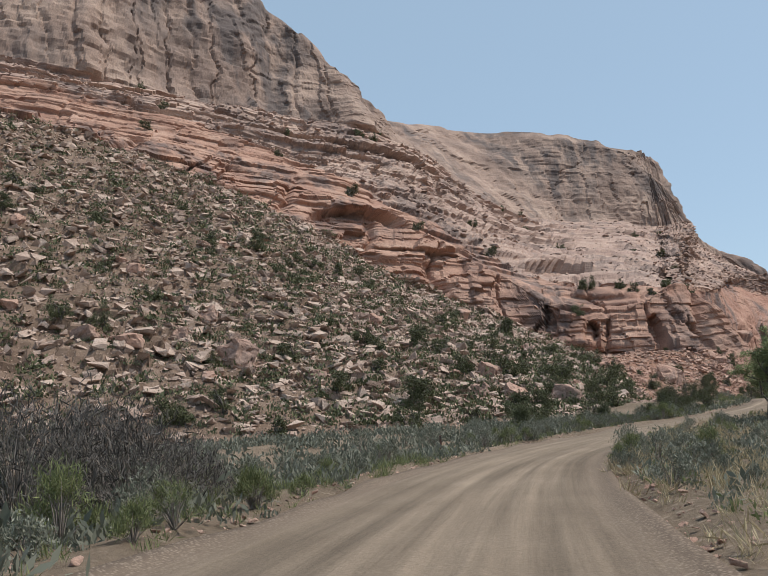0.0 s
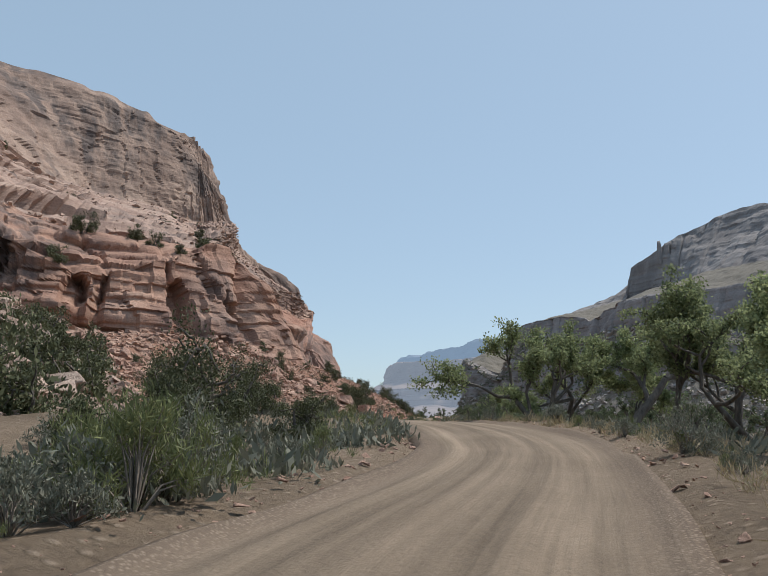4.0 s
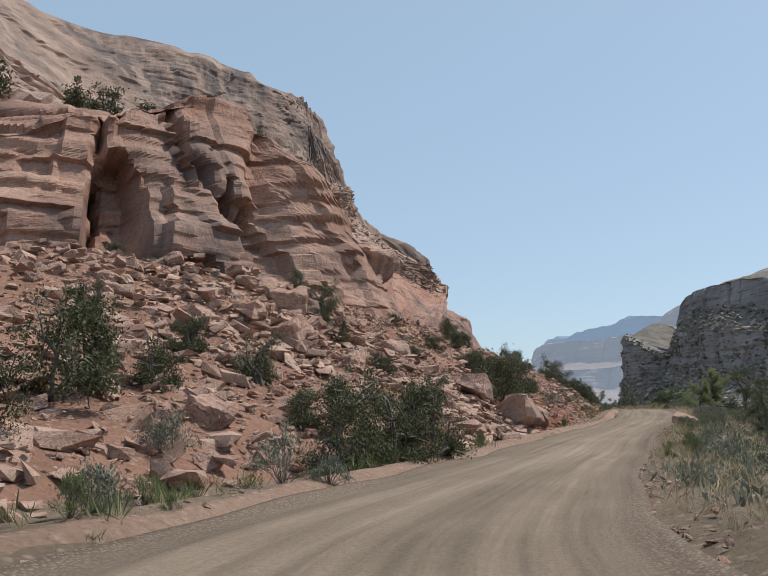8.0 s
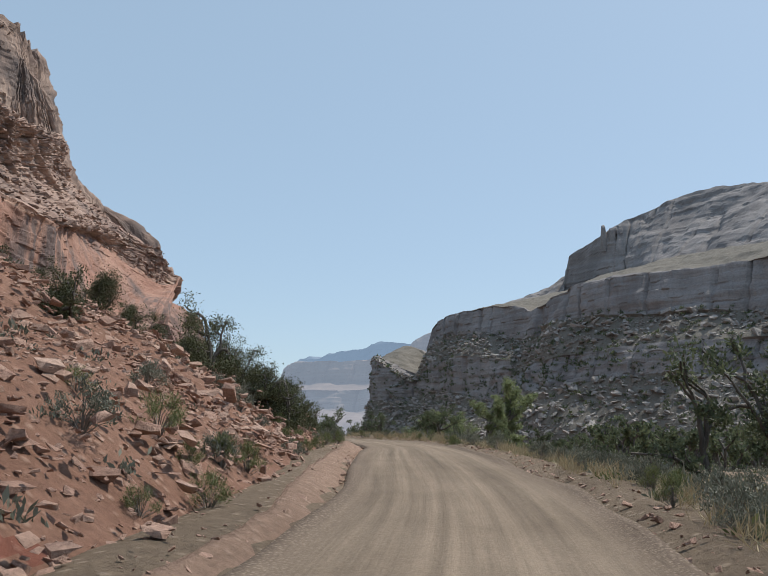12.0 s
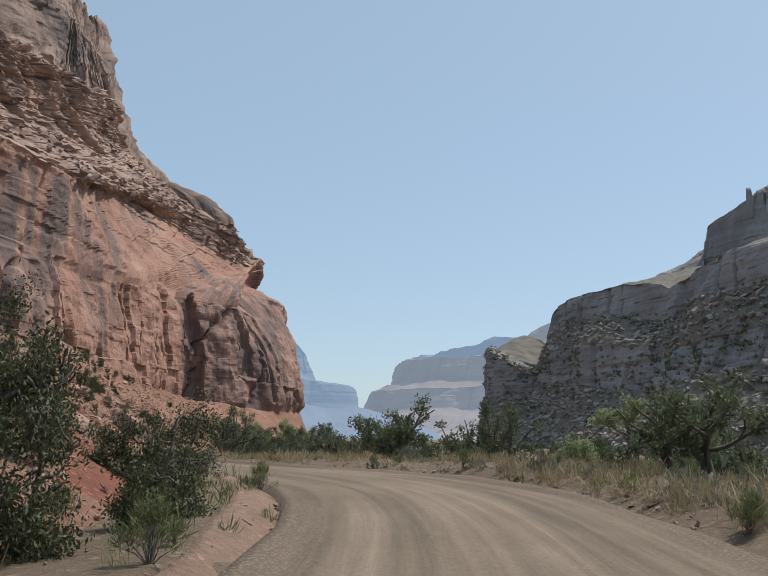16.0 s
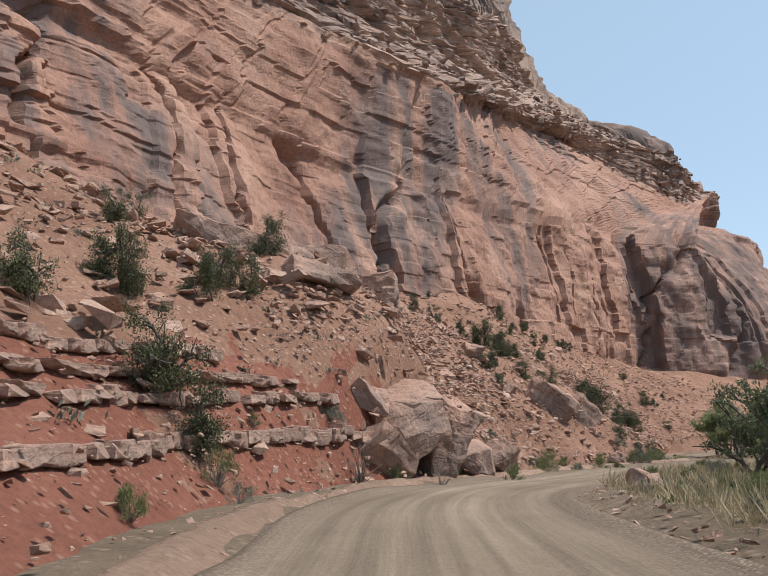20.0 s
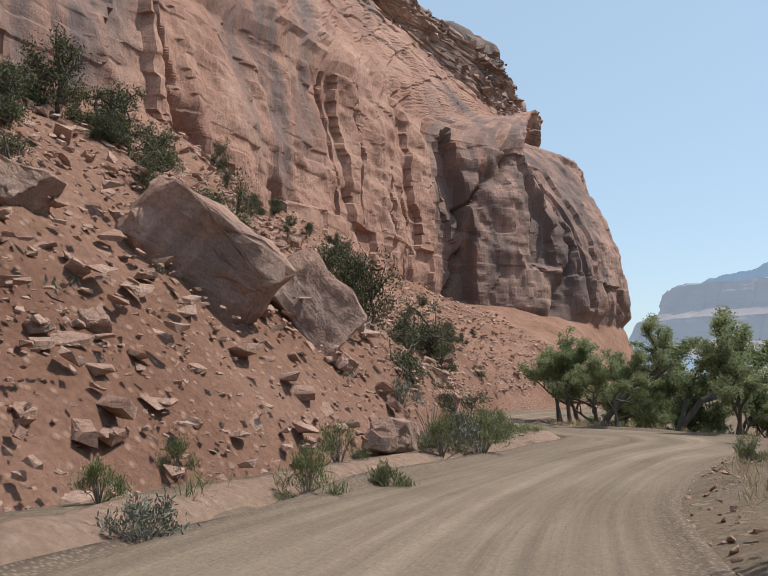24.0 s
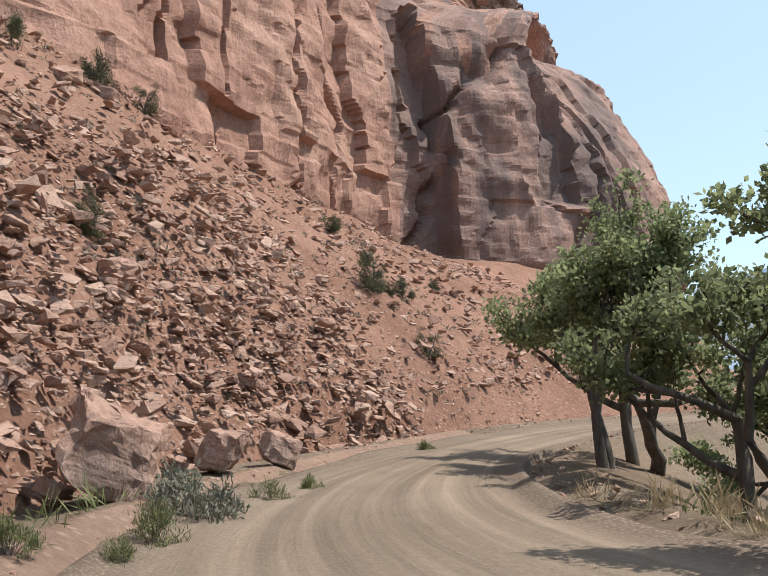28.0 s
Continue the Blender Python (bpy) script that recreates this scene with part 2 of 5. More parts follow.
def leaf_material(name, a, b, back=0.25):
    m, nt, bsdf = material(name)
    geo = nt.nodes.new("ShaderNodeNewGeometry")
    col = ramp(nt, geo.outputs["Random Per Island"], [(0.0, a), (1.0, b)])
    oi = nt.nodes.new("ShaderNodeObjectInfo")
    col = mix(nt, 0.5, col, ramp(nt, oi.outputs["Random"], [(0, g(0.75)), (1, g(1.25))]), "MULTIPLY")
    nt.links.new(col, bsdf.inputs["Base Color"])
    bsdf.inputs["Roughness"].default_value = 0.65
    bsdf.inputs["Specular IOR Level"].default_value = 0.25
    if back:
        tr = nt.nodes.new("ShaderNodeBsdfTranslucent")
        nt.links.new(col, tr.inputs[0])
        ms = nt.nodes.new("ShaderNodeMixShader")
        ms.inputs[0].default_value = back
        nt.links.new(bsdf.outputs[0], ms.inputs[1])
        nt.links.new(tr.outputs[0], ms.inputs[2])
        nt.links.new(ms.outputs[0], nt.nodes["Material Output"].inputs[0])
    return m


MAT_JUNIPER = leaf_material("juniper_green", (0.05, 0.06, 0.032), (0.135, 0.14, 0.07), 0.15)
MAT_SAGE = leaf_material("sage_grey_green", (0.105, 0.115, 0.085), (0.24, 0.24, 0.185), 0.2)
MAT_RABBIT = leaf_material("rabbitbrush_green", (0.095, 0.115, 0.05), (0.215, 0.23, 0.1), 0.25)
MAT_DRY = leaf_material("dry_grass", (0.28, 0.22, 0.13), (0.42, 0.35, 0.22), 0.2)
MAT_COTTON = leaf_material("cottonwood_green", (0.15, 0.18, 0.09), (0.34, 0.385, 0.2), 0.55)
MAT_TAMARISK = leaf_material("tamarisk_green", (0.075, 0.095, 0.055), (0.165, 0.19, 0.105), 0.35)


def bark_material(name, a, b):
    m, nt, bsdf = material(name)
    f = grain(nt, 6.0, 6, 0.7, (1, 1, 0.25))
    nt.links.new(ramp(nt, f, [(0.3, a), (0.7, b)]), bsdf.inputs["Base Color"])
    bsdf.inputs["Roughness"].default_value = 0.9
    bump(nt, bsdf, f, 0.7, 0.05)
    return m


MAT_BARK = bark_material("grey_bark", (0.05, 0.042, 0.036), (0.16, 0.14, 0.12))
MAT_TWIG = bark_material("weathered_twig", (0.12, 0.10, 0.085), (0.26, 0.225, 0.19))


# ---- mesh helpers ----
def mesh_from(name, verts, faces, mats, smooth_faces=True, index=None, uv=None):
    """A mesh from arrays: verts (n, 3), faces (m, 3 or 4)."""
    verts, faces = np.asarray(verts, np.float32), np.asarray(faces, np.int32)
    me = bpy.data.meshes.new(name)
    k = faces.shape[1]
    me.vertices.add(len(verts))
    me.vertices.foreach_set("co", verts.ravel())
    me.loops.add(faces.size)
    me.loops.foreach_set("vertex_index", faces.ravel())
    me.polygons.add(len(faces))
    me.polygons.foreach_set("loop_start", np.arange(0, faces.size, k, dtype=np.int32))
    me.polygons.foreach_set("use_smooth", np.full(len(faces), smooth_faces))
    for m in mats:
        me.materials.append(m)
    if index is not None:
        me.polygons.foreach_set("material_index", np.asarray(index, np.int32))
    if uv is not None:
        layer = me.uv_layers.new(name="uv")
        layer.data.foreach_set("uv", np.asarray(uv, np.float32)[faces.ravel()].ravel())
    me.update(calc_edges=True)
    me.validate()
    return me


def grid_faces(nu, nv):
    a = (np.arange(nu - 1)[:, None] * nv + np.arange(nv - 1)[None, :]).ravel()
    return np.stack([a, a + nv, a + nv + 1, a + 1], 1)


def spline(points, n, ends=None):
    """n points evenly along a smooth curve through the given ones (any dimension)."""
    p = np.asarray(points, float)
    k = np.arange(len(p))
    t = np.linspace(0, len(p) - 1, n) if ends is None else ends
    i = np.clip(np.floor(t).astype(int), 0, len(p) - 2)
    f = (t - i)[:, None]
    p0, p1, p2, p3 = p[np.clip(i - 1, 0, None)], p[i], p[i + 1], p[np.clip(i + 2, None, len(p) - 1)]
    m1, m2 = (p2 - p0) / 2, (p3 - p1) / 2
    return (2 * f ** 3 - 3 * f ** 2 + 1) * p1 + (f ** 3 - 2 * f ** 2 + f) * m1 + (-2 * f ** 3 + 3 * f ** 2) * p2 + (f ** 3 - f ** 2) * m2


def part(name, bm, mat, parent, label=""):
    me = bpy.data.meshes.new(name)
    bm.to_mesh(me)
    bm.free()
    me.materials.append(mat)
    ob = new(name, me)
    ob.parent = parent
    if label:
        tagged(ob, label)
    return ob


def mesh_part(name, me, parent=None, label=""):
    ob = new(name, me)
    if parent is not None:
        ob.parent = parent
    if label:
        tagged(ob, label)
    return ob


# ---- the road's line ----
ROAD_Z = 1.6
road_pts = [(row[1], row[2], row[3] - ROAD_Z) for row in PATH]
first = [(-8.0, -45.0, 0.3), (-4.0, -20.0, 0.2)]
last = [(174.9, 338.1, 0.92), (177.5, 348.1, 0.52), (181.7, 358.0, 0.32), (189.3, 368.0, 0.22), (202.4, 376.8, 0.12), (233.5, 387.5, -0.08)]
ROAD = np.array(first + road_pts + last)
for _ in range(2):
    ROAD[1:-1] = 0.25 * ROAD[:-2] + 0.5 * ROAD[1:-1] + 0.25 * ROAD[2:]
ROAD = spline(ROAD, 3000)
seg = np.r_[0, np.cumsum(np.linalg.norm(np.diff(ROAD[:, :2], axis=0), axis=1))]
ROAD_LEN = seg[-1]
marks = np.arange(0, ROAD_LEN, 0.7)
ROAD = np.stack([np.interp(marks, seg, ROAD[:, c]) for c in range(3)], 1)
tang = np.gradient(ROAD[:, :2], axis=0)
tang /= np.linalg.norm(tang, axis=1)[:, None]
EDGES = [(40, 1.2, 3.5), (57, 1.3, 3.5), (75, 1.5, 3.5), (94, 1.35, 3.4), (104, 1.4, 3.0), (111, 1.45, 2.9), (122, 1.3, 2.8), (127, 0.8, 2.6), (132, 0.2, 2.6), (140, -0.4, 3.0), (152, -1.1, 3.6), (164, -1.5, 4.6), (170, -0.6, 4.5), (177, 0.7, 4.2),
         (184, 2.0, 4.1), (188, 2.1, 3.9), (194, 1.55, 3.3), (203, 1.35, 3.0), (214, 0.9, 3.2), (224, 1.0, 2.9), (228, 0.6, 2.8), (234, 0.2, 2.5), (240, -0.3, 2.6), (247, -0.6, 2.6), (256, -0.5, 2.9), (264, -0.3, 3.1), (268, -0.5, 2.8), (276, -1.1, 2.6), (283, -0.9, 3.3), (288, -1.2, 3.3),
         (294, -1.6, 3.3), (300, -2.0, 3.4), (308, -2.6, 4.0), (314, -2.8, 4.6), (320, -3.0, 4.4), (327, -2.0, 3.6), (332, -0.6, 3.2), (337, -0.55, 3.0), (343, -0.4, 2.9), (349, 0.6, 2.8), (356, 1.3, 2.9), (364, 1.3, 3.0), (372, 1.3, 3.1), (380, 1.5, 3.2), (389, 1.5, 3.2),
         (395, 1.35, 3.1), (399, 1.2, 2.7), (407, 0.8, 2.7), (412, -1.0, 3.5), (415, -3.0, 4.6), (421, -3.8, 5.0), (427, -3.2, 4.5), (432, -0.8, 3.4), (435, 0.85, 3.5), (440, 0.9, 3.2), (446, 0.9, 2.9), (451, 0.2, 2.6), (457, -0.4, 2.6)]   # along the road: its middle, its half width
shift, half_width = [np.convolve(np.pad(np.interp(marks, [e[0] for e in EDGES], [e[c] for e in EDGES]), 12, mode="edge"), np.hanning(25) / np.hanning(25).sum(), "valid") for c in (1, 2)]
ROAD[:, :2] += np.stack([-tang[:, 1], tang[:, 0]], 1) * shift[:, None]
tang = np.gradient(ROAD[:, :2], axis=0)
tang /= np.linalg.norm(tang, axis=1)[:, None]
LEFT = np.stack([-tang[:, 1], tang[:, 0]], 1)


def road_near(x, y):
    """Signed distance from the road's middle (left plus), the road's height there, and the place along it."""
    x, y = np.ravel(x), np.ravel(y)
    dist, z, s = np.empty(len(x)), np.empty(len(x)), np.empty(len(x))
    line = ROAD[::3]
    for a in range(0, len(x), 4000):
        dx, dy = x[a:a + 4000, None] - line[None, :, 0], y[a:a + 4000, None] - line[None, :, 1]
        d2 = dx * dx + dy * dy
        i = d2.argmin(1)
        r = np.arange(len(i))
        side = dx[r, i] * LEFT[::3][i, 0] + dy[r, i] * LEFT[::3][i, 1]
        dist[a:a + 4000] = np.sqrt(d2[r, i]) * np.where(side < 0, -1, 1)
        z[a:a + 4000], s[a:a + 4000] = line[i, 2], i * 2.1
    return dist, z, s


def ground_height(x, y):
    shape = np.shape(x)
    d, z, s = road_near(x, y)
    x, y = np.ravel(x), np.ravel(y)
    right, left = np.maximum(-d, 0), np.maximum(d, 0)
    edge = np.interp(s, marks, half_width)
    h = z - 0.3 + 0.3 * smooth(np.abs(d), edge - 0.5, edge + 0.8)
    h += 0.2 * np.exp(-((np.abs(d) - edge - 1.0) / 0.8) ** 2)
    h -= 1.7 * smooth(right, 4.8, 15) * smooth(s, 120, 190)
    h -= 1.1 * smooth(right, 4.6, 8.5) * smooth(s, 398, 412)
    h += 0.5 * smooth(left, 5, 20)
    h += 0.75 * np.exp(-((right - 7.5) / 2.0) ** 2) * smooth(s, 293, 308) * (1 - smooth(s, 328, 345))
    rough = smooth(np.abs(d), 4.0, 9)
    h += rough * (0.45 * fbm(x / 9, y / 9, 0 * x, 4, 3) + 0.15 * vnoise(x / 1.7, y / 1.7, 0 * x, 9))
    far = smooth(np.abs(d), 40, 160)
    h = h * (1 - far) + (1.0 + 1.2 * fbm(x / 60, y / 60, 0 * x, 3, 5)) * far
    return h.reshape(shape)


def build_ground():
    def axis(lo, hi, step):
        inner = np.arange(lo, hi + step, step)
        grow = step * 1.35 ** np.arange(1, 26)
        out = np.cumsum(grow)
        return np.r_[(lo - out[::-1])[(lo - out[::-1]) > -4700], inner, (hi + out)[(hi + out) < 4700]]
    xs, ys = axis(-70, 260, 1.5), axis(-40, 400, 1.5)
    x, y = np.meshgrid(xs, ys, indexing="ij")
    z = ground_height(x, y)
    v = np.stack([x, y, z], -1).reshape(-1, 3)
    me = mesh_from("ground", v, grid_faces(len(xs), len(ys)), [MAT_GROUND])
    tagged(new("ground", me), "dry sandy valley floor with scrub beside the dirt road", "ground", kind="structure")


def build_road():
    half = half_width[:, None] + 0.1
    across = np.linspace(-1, 1, 41)
    d = across[None, :] * half * (1 + 0.07 * vnoise(marks[:, None] / 9, np.sign(across)[None, :] * 3.0, 0 * marks[:, None], 21))
    x = ROAD[:, None, 0] + LEFT[:, None, 0] * d
    y = ROAD[:, None, 1] + LEFT[:, None, 1] * d
    s = marks[:, None] + 0 * d
    z = ROAD[:, None, 2] + 0.05 * (1 - across ** 2)[None, :]
    z = z + 0.04 * vnoise(d * 2.3, s / 26, 0 * d, 31) + 0.025 * vnoise(d * 5, s / 18, 0 * d, 32)
    z = z + 0.16 * smooth(np.abs(across), 0.8, 0.95)[None, :] * (0.6 + 0.6 * vnoise(s / 3, d, 0 * d, 33))
    z = z - 0.3 * smooth(np.abs(across), 0.95, 1.0)[None, :]
    v = np.stack([x, y, z], -1).reshape(-1, 3)
    uv = np.stack([(across[None, :] * 0.5 + 0.5) + 0 * s, s], -1).reshape(-1, 2)
    me = mesh_from("road", v, grid_faces(len(marks), len(across)), [MAT_ROAD], uv=uv)
    tagged(new("road", me), "graded tan dirt road with wheel tracks and gravel edges", "road", kind="structure")


def build_shoulder():
    """The strip of bare pink soil between the road and the rubble."""
    across = np.linspace(0, 1, 9)
    i = np.arange(int(150 / 0.7), int(462 / 0.7))
    wide = 1.15 + 0.4 * vnoise(marks[i] / 5, 0 * i, 0 * i, 22)
    d = half_width[i][:, None] - 0.15 + across[None, :] * wide[:, None]
    x, y = ROAD[i, None, 0] + LEFT[i, None, 0] * d, ROAD[i, None, 1] + LEFT[i, None, 1] * d
    z = np.maximum(ground_height(x, y) + 0.02, ROAD[i, None, 2] - 0.12) + 0.02 * np.sin(across * np.pi)[None, :] + 0.03 * vnoise(x * 1.3, y * 1.3, 0 * x, 23)
    z[:, 0] -= 0.2
    z[:, -1] -= 0.25
    me = mesh_from("road_shoulder", np.stack([x, y, z], -1).reshape(-1, 3), grid_faces(len(i), 9), [MAT_SHOULDER])
    tagged(new("road_shoulder", me), "strip of bare pink soil along the dirt road", "verge", kind="structure")


MAT_SHOULDER = soil_material("pink_bare_soil", (0.345, 0.235, 0.175), (0.24, 0.16, 0.118), (0.38, 0.27, 0.205))
build_ground()
build_road()
build_shoulder()


# ---- canyon walls: rows of the plan, from the foot of the rubble up to the rim ----
FOOT = [(-95.0, 35.0), (-35.0, 62.0), (-8.0, 74.0), (8.0, 82.0), (22.0, 92.0), (36.0, 110.0), (50.0, 127.0), (62.0, 141.0), (76.0, 156.0), (96.0, 178.0), (115.0, 200.0), (127.0, 232.0), (132.0, 262.0), (147.3, 295.7), (162.9, 329.2), (178.2, 359.1), (216.6, 394.7), (252.1, 446.4), (273.2, 566.2)]
BENCH = [(-150.0, 120.0, 70.5), (-74.8, 149.3, 65.2), (-29.9, 171.6, 52.9), (3.9, 176.9, 33.2), (28.1, 176.4, 21.8), (42.1, 170.3, 14.3), (57.0, 166.3, 13.6), (71.0, 170.0, 11.1), (82.0, 178.0, 9.8), (90.0, 215.0, 16.1), (106.0, 265.0, 19.0), (126.0, 314.0, 20.0), (149.6, 347.7, 18.2), (169.4, 375.2, 15.4), (191.6, 401.9, 13.4), (209.7, 406.9, 12.9), (226.0, 416.2, 12.8), (246.1, 450.6, 13.5), (258.6, 566.2, 13.6)]
BROW = [(-165.0, 150.0, 84.0), (-80.0, 175.0, 76.1), (-28.0, 190.0, 64.1), (6.0, 190.0, 49.6), (28.1, 187.2, 35.0), (43.6, 174.2, 22.9), (57.6, 174.4, 26.0), (68.4, 180.1, 30.3), (79.0, 182.4, 19.1), (88.0, 222.0, 29.7), (102.1, 272.0, 35.0), (121.8, 318.2, 37.3), (147.1, 351.1, 36.0), (169.1, 376.9, 38.6), (190.6, 406.5, 41.8), (209.6, 412.9, 42.6), (210.3, 431.8, 49.3), (245.0, 455.6, 49.4), (262.5, 570.5, 38.4)]
SHELF = [(-168.0, 170.0, 102.0), (-82.0, 195.0, 92.0), (-28.0, 215.0, 80.0), (6.0, 215.0, 60.0), (28.0, 215.0, 48.0), (44.0, 200.0, 36.0), (60.0, 192.0, 33.0), (72.0, 190.0, 29.0), (78.0, 205.0, 30.0), (88.0, 240.0, 44.0), (107.8, 292.1, 51.7), (127.9, 330.0, 53.7), (151.7, 356.9, 54.9), (178.6, 411.9, 66.8), (230.8, 464.9, 65.7), (243.1, 475.4, 71.9), (251.3, 493.7, 66.8), (258.1, 534.1, 63.0), (265.1, 576.2, 60.9)]
LEDGE = [(-169.4, 188.5, 117.6), (-83.9, 222.8, 108.5), (-33.0, 254.8, 107.0), (6.7, 276.9, 103.4), (27.6, 328.5, 108.0), (67.7, 401.6, 106.8), (103.6, 441.8, 111.1), (134.5, 453.2, 112.7), (159.5, 461.4, 110.0), (172.9, 459.3, 110.1), (183.3, 455.3, 110.2), (187.4, 463.2, 99.3), (205.4, 467.4, 87.9), (221.9, 457.8, 78.6), (235.1, 470.9, 72.8), (244.6, 492.5, 75.8), (254.1, 520.2, 73.6), (261.8, 560.0, 73.0), (270.1, 640.0, 73.0)]
RIM = [(-174.8, 214.2, 185.7), (-88.7, 241.8, 183.9), (-40.8, 277.2, 160.1), (0.7, 292.1, 120.7), (1.4, 403.4, 163.3), (57.1, 477.6, 180.5), (108.0, 477.9, 175.2), (139.9, 480.1, 170.9), (165.1, 483.2, 167.0), (170.5, 490.2, 165.7), (179.2, 501.0, 161.5), (183.2, 519.0, 170.0), (172.1, 546.0, 160.4), (174.2, 571.7, 154.5), (184.0, 600.4, 159.6), (190.7, 640.1, 163.8), (195.3, 700.0, 165.2), (200.3, 780.0, 165.3), (200.1, 860.0, 165.0)]


def lofted(rows, counts, columns):
    """Points (u, v, 3) of a smooth sheet through rows of stations, with the row number of each v."""
    rows = [spline(r, columns) for r in rows]
    out, band = [], []
    for k, n in enumerate(counts):
        t = np.linspace(0, 1, n, endpoint=k == len(counts) - 1)
        for f in t:
            out.append(rows[k] * (1 - f) + rows[k + 1] * f)
            band.append(k + f)
    return np.stack(out, 1), np.array(band)


def sheet_normals(p):
    du, dv = np.gradient(p, axis=0), np.gradient(p, axis=1)
    n = np.cross(du, dv)
    return n / np.maximum(np.linalg.norm(n, axis=-1, keepdims=True), 1e-9)


def even_columns(row, n):
    """Station numbers that spread n columns evenly along a row's length."""
    fine = spline(row, 3000)
    run = np.r_[0, np.cumsum(np.linalg.norm(np.diff(fine[:, :2], axis=0), axis=1))]
    return np.interp(np.linspace(0, run[-1], n), run, np.linspace(0, len(row) - 1, 3000))

NCOL = 1500
cols = even_columns([p[:2] for p in BENCH], NCOL)
foot = spline(FOOT, NCOL, cols)
over = spline([q[:2] for q in BENCH], NCOL, cols)
near_road = np.maximum.accumulate([np.argmin((ROAD[:, 0] - q[0]) ** 2 + (ROAD[:, 1] - q[1]) ** 2) for q in over])
near_road = np.convolve(np.pad(near_road, 30, mode="edge"), np.hanning(61) / np.hanning(61).sum(), "valid").astype(int)
beside = ROAD[near_road, :2] + LEFT[near_road] * (half_width[near_road] + 1.3 + 0.7 * smooth(cols, 10.6, 11.2) + 0.6 * vnoise(cols * 9, 0 * cols, 0 * cols, 12))[:, None]
kernel = np.hanning(41) / np.hanning(41).sum()
beside = np.stack([np.convolve(np.pad(beside[:, c], 20, mode="edge"), kernel, "valid") for c in (0, 1)], 1)
hug = (smooth(cols, 4.8, 6.2) * (1 - smooth(cols, 15.0, 16.2)))[:, None]
foot = foot * (1 - hug) + beside * hug
foot = np.c_[foot, ground_height(foot[:, 0], foot[:, 1]) - 0.5]
rows = [foot] + [spline(r, NCOL, cols) for r in (BENCH, BROW, SHELF, LEDGE, RIM)]
rows.append(rows[-1] + np.array([-30, 70, 3.0]))
DOME = 1.0 + 1.6 * smooth(cols, 11.2, 12.6)          # the big bare face rises steeply, then leans back to its brow
COUNTS = (92, 92, 54, 78, 70, 5)


def stack_rows(rows, counts, dome=None):
    out, band = [], []
    for k, n in enumerate(counts):
        for f in np.linspace(0, 1, n, endpoint=k == len(counts) - 1) ** (1.7 if k == 0 and n > 60 else 1.0):
            q = rows[k] * (1 - f) + rows[k + 1] * f
            if dome is not None and k == 1:
                w = (f ** dome)[:, None]
                q[:, :2] = rows[k][:, :2] * (1 - w) + rows[k + 1][:, :2] * w
            if dome is not None and k == 2:
                w = f ** (1 - 0.17 * (dome - 1))
                q[:, 2] = rows[k][:, 2] * (1 - w) + rows[k + 1][:, 2] * w
            out.append(q)
            band.append(k + f)
    return np.stack(out, 1), np.array(band)


def steps(n, sharp=3.0):
    return np.tanh(n * sharp) / math.tanh(sharp)


def cells(a, d, w, h, seed):
    """A random level for each block of a bedded, jointed face: beds h high, joints about w apart, offset bed by bed."""
    bed = np.floor(d / h).astype(np.int64)
    shift = hash3(bed, bed * 0, bed * 0 + 5, seed)
    return hash3(np.floor(a / w * (1 + 0.35 * hash3(bed, bed * 0, bed * 0 + 9, seed)) + 3 * shift).astype(np.int64), bed, bed * 0, seed + 1)


